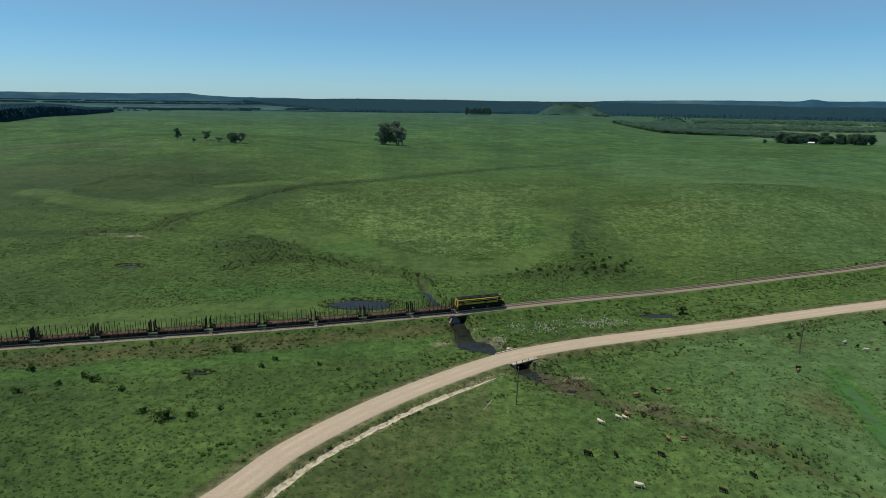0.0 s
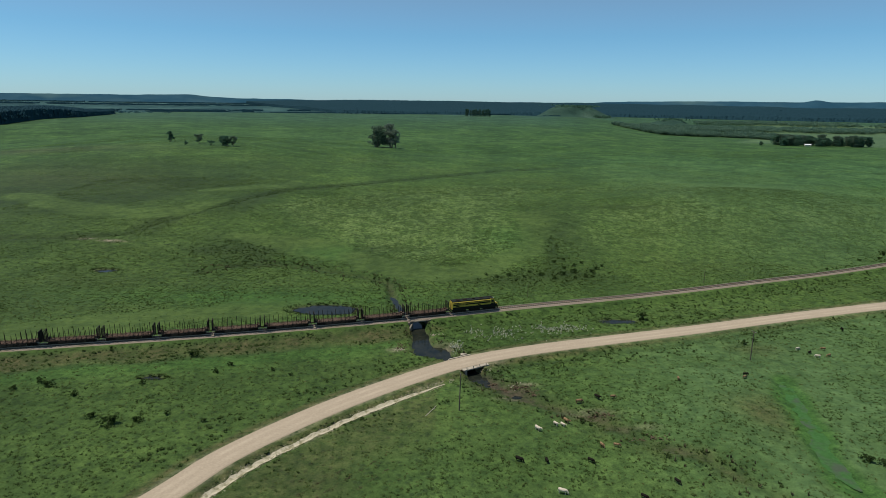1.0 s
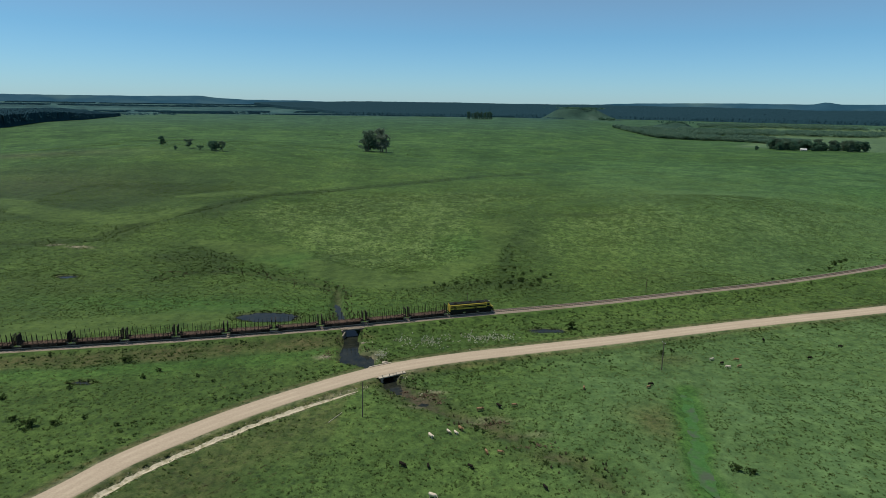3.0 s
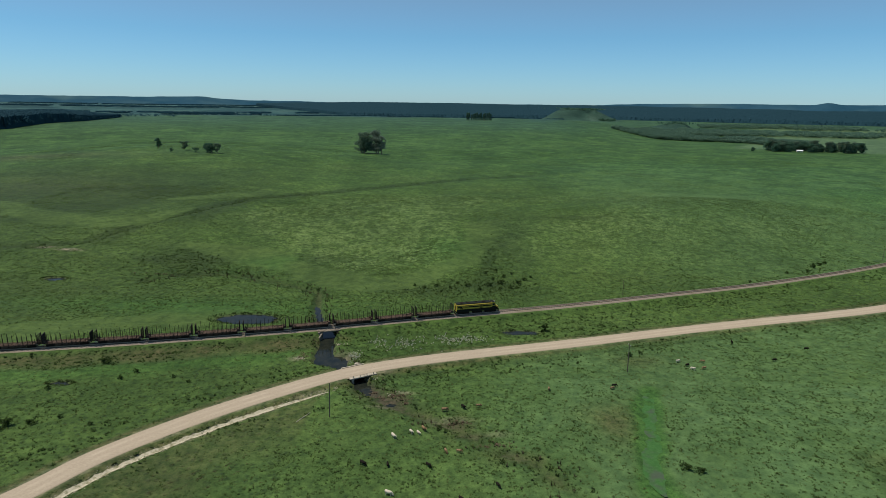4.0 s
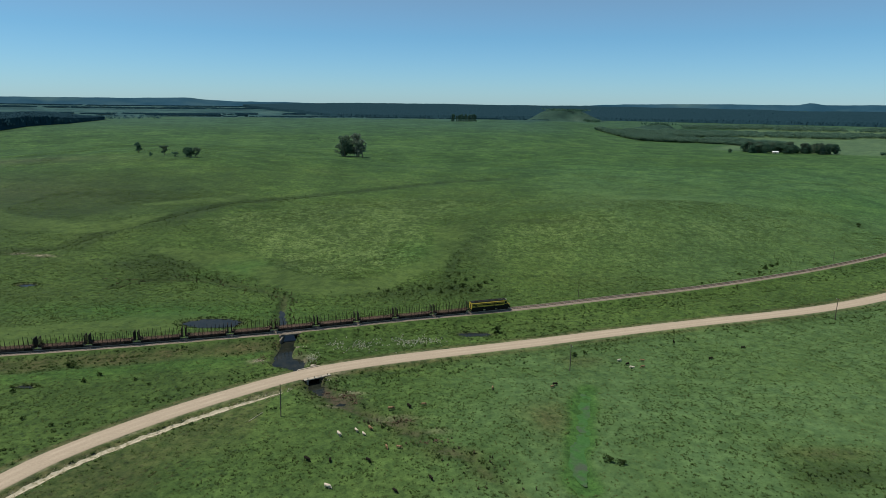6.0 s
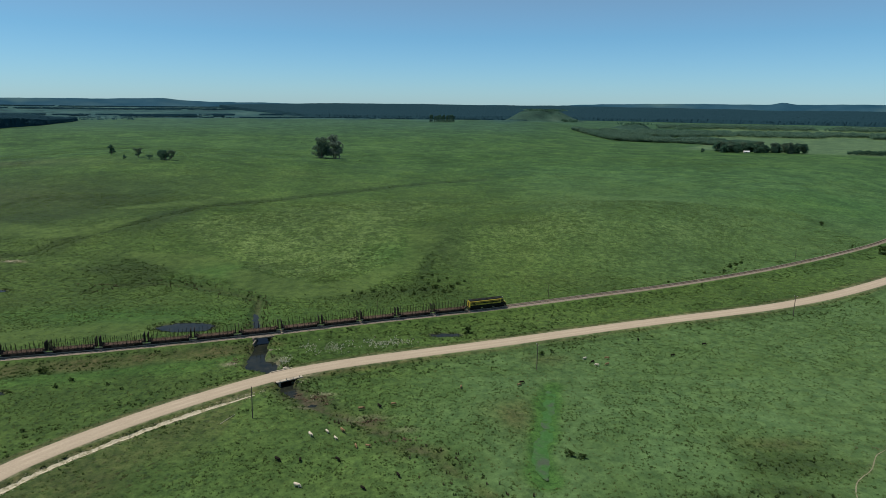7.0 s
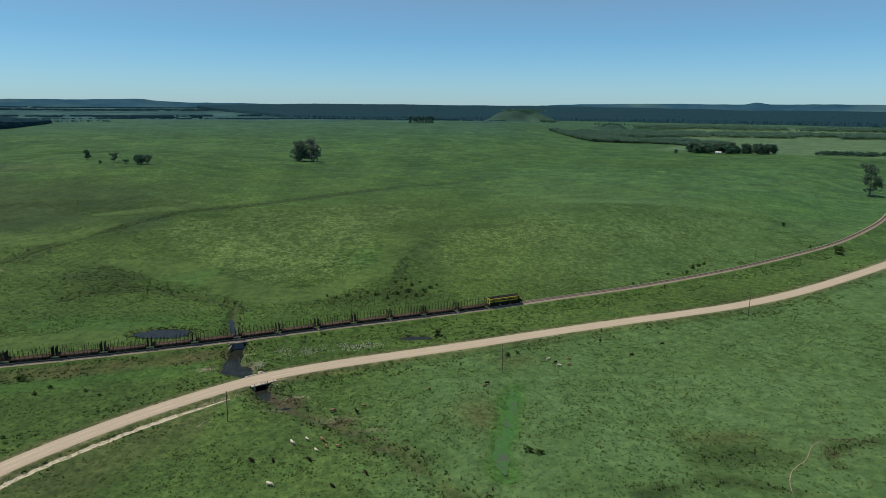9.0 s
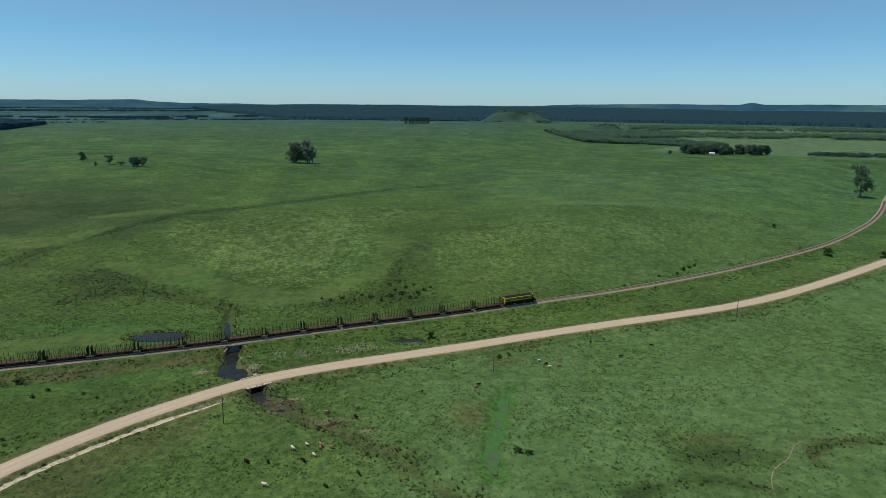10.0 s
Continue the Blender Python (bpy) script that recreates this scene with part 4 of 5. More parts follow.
def make_wagon(kind, rng):
    """An empty log wagon. kind 0: slatted end frames; 1: open end frames; 2: sheeted end frames."""
    ob = empty_at("log_wagon", pose(0, 0, 0), ("rusty empty log wagon with steel stakes and slatted end frames", "rusty empty log wagon with steel stakes and open end frames", "rusty empty log wagon with steel stakes and sheeted end frames")[kind], "wagon", "wagons behind the locomotive")
    H = 6.75
    bm = bmesh.new()
    for s in (-1, 1):
        add_box(bm, -H, H, s * 1.2 - 0.1, s * 1.2 + 0.1, 0.98, 1.2, 0.02)
    add_box(bm, -H, H, -0.28, 0.28, 0.7, 1.15, 0.02)
    for s in (-1, 1):
        add_box(bm, s * (H - 0.12) - 0.12, s * (H - 0.12) + 0.12, -1.098, 1.098, 0.85, 1.198)
    part("frame", bm, RUST, ob)
    for s in (-1, 1):
        part("side_girder", box(-3.3, 3.3, s * 1.2 - 0.06, s * 1.2 + 0.06, 0.3, 0.978, 0.02), GRIME, ob)
        part("top_rail", box(-6.3, 6.3, s * 1.12 - 0.07, s * 1.12 + 0.07, 1.344, 1.42, 0.02), RUST, ob, "rusty brown rail along the deck")
    # sheet added under the open bearers to keep sun off the track
    part("floor", box(-6.45, 6.45, -1.09, 1.09, 1.152, 1.19), GRIME, ob, "dark floor sheet added to shade the track beneath")
    for k in range(11):
        x = -5.75 + k * 1.15
        part("cross_bearer", box(x - 0.12, x + 0.12, -1.36, 1.36, 1.202, 1.34, 0.02), GRIME, ob)
    part("truss_rod", add_cyl(cyl((-4.2, -1.0, 0.9), (-1.4, -1.0, 0.5), 0.05, 0.05, 6), (-1.4, -1.0, 0.5), (4.2, -1.0, 0.9), 0.05, 0.05, 6), GRIME, ob)
    part("underfloor_gear", add_box(box(-2.6, -0.6, -0.9, 0.9, 0.3, 0.69, 0.05), 0.2, 1.9, -0.9, 0.9, 0.25, 0.69, 0.05), GRIME, ob)
    part("brake_cylinder", cyl((-1.2, 0.5, 0.6), (0.6, 0.5, 0.6), 0.22, 0.22, 10), GRIME, ob)
    for x in np.linspace(-5.2, 5.2, 9):
        for s in (-1, 1):
            if rng.random() < 0.93:
                st = piece("stake", STAKE, ob, pose(x, s * 1.3, 1.25, rng.uniform(-1.5, 1.5), rng.uniform(-2, 2), 0) @ Matrix.Diagonal((1, 1, rng.uniform(0.78, 1.08), 1)))
    for s in (-1, 1):
        bm = bmesh.new()
        x = s * 6.58
        for y in (-1.28, 1.28):
            add_box(bm, x - 0.11, x + 0.11, y - 0.1, y + 0.1, 1.2, 4.0, 0.01)
            add_box(bm, x - s * 0.75 - 0.05, x - s * 0.75 + 0.05, y - 0.06, y + 0.06, 1.2, 2.9, 0.01)
        add_box(bm, x - 0.08, x + 0.08, -1.38, 1.38, 3.85, 4.02, 0.01)
        if kind == 0:
            for z in (1.5, 2.0, 2.5, 3.0):
                add_box(bm, x - 0.04, x + 0.04, -1.2, 1.2, z, z + 0.22)
        elif kind == 2:
            add_box(bm, x - 0.03, x + 0.03, -1.2, 1.2, 1.3, 3.85)
        for y in (-0.45, 0.45):
            add_box(bm, x - 0.06, x + 0.06, y - 0.06, y + 0.06, 1.2, 3.85)
        part("end_frame", bm, DARKSTEEL, ob)
        bm = box(min(s * 5.6, s * 6.72), max(s * 5.6, s * 6.72), -1.3, 1.3, 1.204, 1.36, 0.02)
        add_box(bm, min(s * 5.9, s * 6.5), max(s * 5.9, s * 6.5), -1.25, -0.3, 1.36, 1.86, 0.03)
        add_box(bm, min(s * 5.7, s * 6.2), max(s * 5.7, s * 6.2), 0.3, 1.2, 1.36, 1.75, 0.03)
        part("end_platform", bm, GRIME, ob, "dark end platform with brake gear")
        part("step_plate", box(min(s * 6.0, s * 6.7), max(s * 6.0, s * 6.7), -1.46, -1.37, 1.0, 1.16, 0.01), CONCRETE, ob, "pale worn step plate")
        part("coupler", box(min(s * 6.76, s * 7.15), max(s * 6.76, s * 7.15), -0.13, 0.13, 0.75, 1.0, 0.03), GRIME, ob)
        add_bogie(ob, s * 4.6, (-0.88, 0.88))
    part("scrap_timber", box(-5.3, -4.4, -0.9, -0.6, 1.365, 1.62, 0.04), SLEEPER, ob, "weathered scrap timber left on the deck")
    part("scrap_timber", box(4.3, 5.4, 0.3, 0.7, 1.365, 1.6, 0.04), SLEEPER, ob, "weathered scrap timber left on the deck")
    return ob


STAKE = stake_mesh()
LOCO = make_loco()
tr = random.Random(4)
PROTO = [make_wagon(k, tr) for k in (0, 1, 2)]
ORDER = [1, 1, 0, 1, 0, 1, 0, 0, 2, 0, 2, 2, 0, 2, 2, 0]
WAGONS, used = [], set()
for k in ORDER:
    WAGONS.append(PROTO[k] if k not in used else copy_thing(PROTO[k], pose(0, 0, 0)))
    used.add(k)


# ---- far hills and woods ----
def arrays_mesh(name, verts, faces, material, smooth_faces=False):
    """A mesh from arrays of vertices and equal-sized faces."""
    verts, faces = np.asarray(verts, float), np.asarray(faces, int)
    me = bpy.data.meshes.new(name)
    me.vertices.add(len(verts))
    me.vertices.foreach_set("co", verts.ravel())
    me.loops.add(faces.size)
    me.loops.foreach_set("vertex_index", faces.ravel())
    me.polygons.add(len(faces))
    k = faces.shape[1]
    me.polygons.foreach_set("loop_start", np.arange(0, faces.size, k))
    me.polygons.foreach_set("loop_total", np.full(len(faces), k))
    me.polygons.foreach_set("use_smooth", np.full(len(faces), smooth_faces))
    me.update()
    me.validate()
    me.materials.append(material)
    return me


def grid_faces(h, w):
    i = np.arange(h * w).reshape(h, w)
    return np.stack([i[:-1, :-1], i[:-1, 1:], i[1:, 1:], i[1:, :-1]], -1).reshape(-1, 4)


def make_ridge(name, label, stops, r0, r1, foot, seed, rough=3.0):
    """A far range: crest heights over bearings, foot in front and behind."""
    az = np.linspace(stops[0][0], stops[-1][0], 260)
    crest = np.interp(az, [s[0] for s in stops], [s[1] for s in stops])
    crest = crest + rough * (value_noise(az, az * 0, 0.7, seed) - 0.5) + 0.5 * rough * (value_noise(az, az * 0, 0.2, seed + 1) - 0.5)
    rows = []
    for k, h in ((0, 0), (0.3, 0.25), (0.55, 0.55), (0.8, 0.9), (0.9, 1.0), (1.0, 1.0), (1.06, 0.6)):
        r = r0 + (r1 - r0) * k + (30 * (value_noise(az, az * 0 + k, 0.9, seed + 2) - 0.5))
        a = np.radians(az)
        rows.append(np.c_[r * np.sin(a), r * np.cos(a), foot + (crest - foot) * h + (k < 0.8) * 6 * (value_noise(az * 2, az * 0 + 7 * k, 1, seed + 3) - 0.5)])
    v = np.stack(rows)
    me = arrays_mesh(name, v.reshape(-1, 3), grid_faces(*v.shape[:2]), HAZED_HILL, True)
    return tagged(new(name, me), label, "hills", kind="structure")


make_ridge("backdrop", "long flat-topped hills on the horizon, blue with painted haze", [(-48, 92), (-34.9, 93), (-26.7, 96), (-21.8, 104), (-20.7, 91), (-18, 82), (-13.3, 80), (-9.3, 73), (-4.8, 80), (-2.3, 70), (2.4, 74), (6.9, 82), (10.9, 76), (14.6, 92), (18.5, 100), (23.9, 105), (28.4, 103), (29.4, 104), (30.3, 117), (31.2, 105), (35, 108), (48, 110)], 4420, 4760, 34, 3)


def make_knoll(cx, cy, rx, ry, top, label, seed):
    n, m = 48, 14
    verts = []
    base = float(rolling(cx, cy))
    for j in range(m):
        k = j / (m - 1)
        for i in range(n):
            a = i * math.tau / n
            w = 1 + 0.12 * math.sin(2 * a + seed) + 0.07 * math.sin(3 * a + 2 * seed)
            h = (top - base) * float(smooth(1.0, 0.30, k))
            x, y = cx + rx * k * w * math.cos(a), cy + ry * k * w * math.sin(a)
            verts.append((x, y, (float(rolling(x, y)) if k > 0.95 else base * (1 - k) + float(rolling(x, y)) * k) + h - (0.6 if k > 0.95 else 0) + 0.03 * (top - base) * math.sin(5 * a + 9 * k)))
    i = np.arange(m * n).reshape(m, n)
    nxt = np.roll(i, -1, 1)
    faces = np.stack([i[1:], nxt[1:], nxt[:-1], i[:-1]], -1).reshape(-1, 4)
    me = arrays_mesh("knoll", verts, faces, PASTURE, True)
    # even share of the painted haze tone over the knoll
    a = me.attributes.new("hazed_land", "FLOAT", "POINT")
    a.data.foreach_set("value", np.full(len(verts), 0.8, np.float32))
    return tagged(new("knoll", me), label, "hill", kind="structure")


make_knoll(535, 2648, 165, 140, 61, "grassy flat-topped knoll with scrub on its crown", 1)
make_knoll(745, 2060, 80, 60, 24, "low grassy knoll with scrub on its crown", 4)


def leaf_quads(centres, sizes, rng):
    """Small leaf sprays: one bent quad a centre, turned at random."""
    n = len(centres)
    a = rng.normal(size=(n, 3))
    a /= np.linalg.norm(a, axis=1)[:, None]
    b = np.cross(a, rng.normal(size=(n, 3)))
    b /= np.linalg.norm(b, axis=1)[:, None]
    s = np.asarray(sizes)[:, None]
    u, v = a * s, b * s * 0.66
    q = np.stack([centres - u, centres + v * rng.uniform(0.6, 1.2, (n, 1)), centres + u, centres - v * rng.uniform(0.6, 1.2, (n, 1))], 1)
    return q.reshape(-1, 3), np.arange(4 * n).reshape(n, 4)


def clump_points(rng, n, r, flat=0.8):
    d = rng.normal(size=(n, 3))
    d /= np.linalg.norm(d, axis=1)[:, None]
    d *= rng.uniform(0.35, 1.0, (n, 1)) ** 0.5
    return d * np.array([r, r, r * flat])


def scatter_woods(name, label, spots, material, rng, leaves=66, category="woods"):
    """Far trees as one uneven mass: each tree a few lobes of leaf sprays. spots: x, y, height, width."""
    cs, ss = [], []
    for x, y, h, w in spots:
        z = float(rolling(x, y))
        for _ in range(3):
            o = np.array([x + rng.uniform(-0.3, 0.3) * w, y + rng.uniform(-0.3, 0.3) * w, z + h * rng.uniform(0.4, 0.72)])
            p = o + clump_points(rng, leaves // 3 + 1, w * 0.42, h / w * 0.6)
            p[:, 2] = np.maximum(p[:, 2], z + 0.2)
            cs.append(p)
            ss.append(np.full(len(p), w * 0.135) * rng.uniform(0.7, 1.3, len(p)))
    v, f = leaf_quads(np.concatenate(cs), np.concatenate(ss), rng)
    return tagged(new(name, arrays_mesh(name, v, f, material)), label, category, kind="stuff")


def make_plantation(name, label, az0, az1, r0, r1, tall, material, seed, edge, fade=lambda a: np.ones_like(a), fine=0.12):
    """A stand of pines: an uneven canopy sheet over the land, with ragged trees along its near edge."""
    rng = np.random.RandomState(seed)
    na, nr = int((az1 - az0) / fine), 46 if fine > 0.1 else 84
    A, K = np.meshgrid(np.radians(np.linspace(az0, az1, na)), np.linspace(0, 1, nr))
    A = A + np.radians(0.1) * (rng.rand(*A.shape) - 0.5)
    r_near = edge(np.degrees(A))
    Rr = r_near + (r1 - 420 * smooth(4, 34, np.degrees(A)) - r_near) * (K + 0.012 * (rng.rand(*K.shape) - 0.5) * (K > 0) * (K < 1))
    X, Y = Rr * np.sin(A), Rr * np.cos(A)
    Z = rolling(X, Y) + tall * (0.84 + 0.16 * rng.rand(*X.shape)) + 7 * (value_noise(X, Y, 220, seed) - 0.4) * (K > 0)
    Z = rolling(X, Y) + (Z - rolling(X, Y)) * fade(np.degrees(A))
    Z[0] = rolling(X[0], Y[0]) + 0.5
    Z[-1] = rolling(X[-1], Y[-1])
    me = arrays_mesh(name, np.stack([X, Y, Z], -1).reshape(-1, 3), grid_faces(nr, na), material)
    tagged(new(name, me), label, "plantation", kind="stuff")
    spots = []
    for a in rng.uniform(az0, az1, int((az1 - az0) / 0.1)):
        r = float(edge(np.array(a))) + abs(rng.normal()) * 35 - 6
        spots.append((r * math.sin(radians(a)), r * math.cos(radians(a)), tall * rng.uniform(0.55, 1.1) * float(fade(np.array(a))), tall * rng.uniform(0.4, 0.7)))
    scatter_woods("trees_along_" + name, "ragged dark trees along the edge of a pine plantation", spots, material, rng, 24, "trees")


make_plantation("pine_plantation", "dark pine plantation stretching over distant slopes", -17.5, 46, 3000, 4420, 16, HAZED_PINE, 11, lambda a: np.interp(a, [-17.5, -15, -9.4, 0, 46], [4100, 3700, 3060, 3000, 3000]))
make_plantation("pine_wood", "dark pine wood on the crest of a pasture", -46, -27.6, 1200, 1900, 19, HAZED_PINE, 12, lambda a: np.interp(a, [-46, -35, -30, -27.6], [1150, 1190, 1480, 1790]), lambda a: 0.35 + 0.65 * smooth(-27.6, -32.5, a), 0.05)
rng = np.random.RandomState(5)
low = [(-805 + 14 * k + rng.uniform(-6, 6), 1640 + 8 * k + rng.uniform(-12, 12), 8 + rng.uniform(-2, 2), 9) for k in np.arange(-3, 6, 0.5)]
scatter_woods("thicket", "low dark thicket beside the pine wood", low, HAZED_PINE, rng, 20)


def band(n, a, b, depth, h0, h1, w0, w1, keep=0.0, seed=0):
    """Tree places along a strip of land from a to b."""
    out = []
    while len(out) < n:
        k, d = rng.rand(), rng.uniform(-0.5, 0.5) * depth
        x, y = a[0] + (b[0] - a[0]) * k, a[1] + (b[1] - a[1]) * k
        L = math.hypot(b[0] - a[0], b[1] - a[1])
        x, y = x - (b[1] - a[1]) / L * d, y + (b[0] - a[0]) / L * d
        if value_noise(x, y, 70, 20 + seed) > keep:
            out.append((x, y, rng.uniform(h0, h1), rng.uniform(w0, w1)))
    return out


scatter_woods("riverside_woods", "dense scrubby woodland on the plain", band(1700, (450, 1480), (715, 1500), 300, 5, 13, 7, 14, 0.42) + band(420, (520, 1320), (760, 1330), 60, 4, 9, 6, 11, 0.45, 7) + band(420, (640, 1270), (760, 1320), 50, 5, 10, 7, 11), HAZED_WOODS, rng)
scatter_woods("riverside_woods", "belt of scrubby woodland beyond pale meadows", band(1900, (680, 1800), (1500, 1640), 210, 7, 14, 9, 14, 0.22, 1) + band(800, (560, 1680), (800, 1720), 160, 5, 12, 8, 13, 0.4, 5) + band(1200, (900, 2250), (1800, 1950), 180, 7, 14, 9, 14, 0.28, 2), HAZED_WOODS, rng)
# far hedges and belts take the pines' colour, haze painted in
scatter_woods("hedgerow", "low line of bushes across the far plain", band(320, (-900, 2650), (500, 2750), 26, 4, 7, 8, 14, 0.25, 3) + band(120, (120, 2250), (420, 2280), 10, 3, 6, 5, 8, 0.4, 4) + band(160, (-1400, 2400), (-500, 2500), 20, 3, 6, 8, 14, 0.25, 6), HAZED_PINE, rng, 40)
scatter_woods("hedgerow", "long dark belts of trees on the distant plain", band(620, (-2300, 2500), (-700, 3250), 90, 2.5, 5, 14, 26, 0.2, 8) + band(700, (-2700, 3000), (-1000, 3800), 120, 2.5, 5, 16, 30, 0.22, 9) + band(260, (-1500, 2750), (-900, 2950), 40, 4, 7, 12, 20, 0.2, 10) + band(420, (-2500, 3500), (-900, 4100), 80, 2.5, 5, 18, 30, 0.25, 11), HAZED_PINE, rng, 36)
scatter_woods("scrub", "dark scrub at the foot of a knoll", [(600 + rng.uniform(0, 60), 2480 + rng.uniform(-40, 40), rng.uniform(8, 16), 12) for _ in range(26)] + [(760 + rng.uniform(0, 160), 2000 + rng.uniform(-30, 30), rng.uniform(5, 9), 9) for _ in range(40)], LEAVES, rng)


def crown_scrub(cx, cy, zc, sx, sy, n, label):
    c = np.c_[rng.normal(size=n) * sx + cx, rng.normal(size=n) * sy + cy, zc + rng.uniform(-3, 5, n)]
    v, f = leaf_quads(c, rng.uniform(2.5, 5, n), rng)
    tagged(new("scrub", arrays_mesh("scrub", v, f, LEAVES)), label, "scrub", kind="stuff")


crown_scrub(535, 2618, 62, 42, 14, 420, "dark scrub crowning a grassy knoll")
crown_scrub(745, 2045, 24, 26, 8, 160, "dark scrub crowning a low knoll")


# ---- trees ----
def make_tree(name, m, tall, wide, material, seed, label, group="", lobes=26, leaves=34, leaf=0.55, bare=0.28, stems=1):
    """Tapered trunk, limbs, and a crown of many leaf sprays in uneven lobes."""
    r = np.random.RandomState(seed)
    ob = empty_at(name, m, label, "tree" if tall > 4.5 else "shrub", group)
    heads = []
    for s in range(stems):
        ox, oy = (0, 0) if stems == 1 else (r.uniform(-0.34, 0.34) * wide, r.uniform(-0.2, 0.2) * wide)
        lean = Vector((r.uniform(-0.06, 0.06), r.uniform(-0.06, 0.06), 1)) * tall
        bm = bmesh.new()
        p = Vector((ox, oy, -0.4))
        for k in range(5):
            q = Vector((ox, oy, 0)) + lean * ((k + 1) / 5 * 0.78) + Vector((r.uniform(-1, 1), r.uniform(-1, 1), 0)) * tall * 0.012
            add_cyl(bm, p, q, tall * 0.028 * (1 - 0.17 * k), tall * 0.028 * (1 - 0.17 * (k + 1)), 7)
            p = q
        part("trunk", bm, BARK, ob)
        for k in range(6):
            z = r.uniform(bare, 0.75) * tall
            base = Vector((ox, oy, 0)) + lean * (z / tall)
            a = r.uniform(0, 6.28)
            reach = wide * r.uniform(0.22, 0.46) / (1 if stems == 1 else 1.8)
            tip = base + Vector((math.cos(a) * reach, math.sin(a) * reach, reach * r.uniform(0.4, 1.1)))
            tip.z = min(tip.z, tall * 0.92)
            part("limb", cyl(base, tip, tall * 0.011, tall * 0.004, 5), BARK, ob)
            heads.append(tip)
        heads.append(Vector((ox, oy, 0)) + lean * 0.84)
    cs, ss = [], []
    for k in range(lobes):
        if k % 5 < 2:
            o = np.array(heads[k % len(heads)]) + r.normal(size=3) * np.array([wide, wide, tall * 0.8]) * 0.07
        else:
            u, a = r.uniform(0, 1), r.uniform(0, 6.28)
            ring = wide * 0.40 * math.sqrt(max(0.05, 1 - (2 * u - 0.85) ** 2 * 0.8)) * math.sqrt(r.uniform(0.05, 1))
            o = np.array([ring * math.cos(a), ring * math.sin(a), tall * (bare + (0.92 - bare) * u)])
        o[2] = min(max(o[2], tall * bare), tall * 0.9)
        p = o + clump_points(r, leaves, wide * r.uniform(0.10, 0.2), 0.75)
        p[:, 2] = np.maximum(p[:, 2], 0.12)
        cs.append(p)
        ss.append(r.uniform(0.6, 1.35, leaves) * leaf)
    v, f = leaf_quads(np.concatenate(cs), np.concatenate(ss), r)
    crown = new("crown", arrays_mesh("crown", v, f, material))
    crown.parent = ob
    return ob


def stand(x, y, turn=0.0, size=1.0):
    return pose(x, y, float(height(x, y)), 0, 0, turn) @ Matrix.Diagonal((size, size, size, 1))


make_tree("eucalyptus_tree", stand(-67, 748), 26, 20, EUCALYPT, 31, "tall dense eucalyptus clump standing alone in pasture", lobes=110, leaves=44, leaf=0.85, bare=0.07, stems=3)
make_tree("eucalyptus_tree", stand(-57.5, 752), 30, 19, GREYLEAF, 32, "tall greyish eucalyptus with an open crown beside a denser one", lobes=84, leaves=36, leaf=0.75, bare=0.12, stems=2)
make_tree("eucalyptus_tree", stand(-48.5, 750), 24, 11, GREYLEAF, 42, "slim grey eucalyptus with thin upper twigs", lobes=34, leaves=28, leaf=0.7, bare=0.2)
make_tree("tree", stand(-269, 634), 11, 6, LEAVES, 33, "slim lone tree in open pasture", lobes=44, leaf=0.48, bare=0.12)
make_tree("tree", stand(-229, 607), 9.6, 7.5, EUCALYPT, 34, "small rounded grey-green tree in pasture", lobes=40, leaf=0.48, bare=0.2)
make_tree("tree", stand(-201, 598), 9.5, 11, LEAVES, 35, "broad dark tree in open pasture", lobes=64, leaves=40, leaf=0.5, bare=0.08, stems=2)
make_tree("shrub", stand(-236, 592), 4.2, 4, LEAVES, 36, "small dark shrub beside taller trees", lobes=12, leaf=0.4, bare=0.15)
make_tree("shrub", stand(-213, 596), 4.2, 6, LEAVES, 37, "low dark shrub beside taller trees", lobes=16, leaf=0.4, bare=0.1)
make_tree("tree", stand(-192, 597), 10.5, 8, EUCALYPT, 38, "rounded grey-green tree beside a broad one", lobes=36, leaf=0.45, bare=0.15)
make_tree("eucalyptus_tree", stand(522, 552), 34, 19, EUCALYPT, 39, "tall open eucalyptus beside the railway curve", lobes=56, leaves=34, leaf=0.85, bare=0.14)
row = make_tree("eucalyptus_tree", stand(67, 1789), 23, 6.5, LEAVES, 40, "slender dark eucalyptus in a short row", "row of slender trees", lobes=36, leaves=24, leaf=1.0, bare=0.12)
for k in range(1, 13):
    copy_thing(row, stand(67 + 5.6 * k + rng.uniform(-1.5, 1.5), 1788 + rng.uniform(-9, 9), rng.uniform(0, 360), rng.uniform(0.8, 1.08)))
farm = [make_tree("farm_tree", stand(x, y), h, w, mt, 50 + i, "dense dark tree sheltering a farmhouse", "trees round the farmhouse", lobes=56, leaves=24, leaf=0.9, bare=0.05) for i, (x, y, h, w, mt) in enumerate(((562, 1010, 13, 13, LEAVES), (580, 1020, 15, 14, LEAVES), (655, 985, 19, 15, EUCALYPT)))]
rng = np.random.RandomState(52)
for k in range(60):
    u = (k + rng.uniform(0, 0.8)) / 60
    x, y = 554 + 136 * u, 1012 - 22 * u + rng.uniform(-6, 38)
    if 580 < x < 606 and y < 1024:
        y += 26
    copy_thing(farm[(k * 7) % 3], stand(x, y, rng.uniform(0, 360), rng.uniform(0.6, 1.1)))
copy_thing(farm[0], stand(522, 1010, 40, 0.5))
scatter_woods("hedgerow", "low uneven line of trees along a meadow", band(260, (705, 992), (990, 880), 18, 4, 9, 6, 10, 0.12, 7), LEAVES, rng)


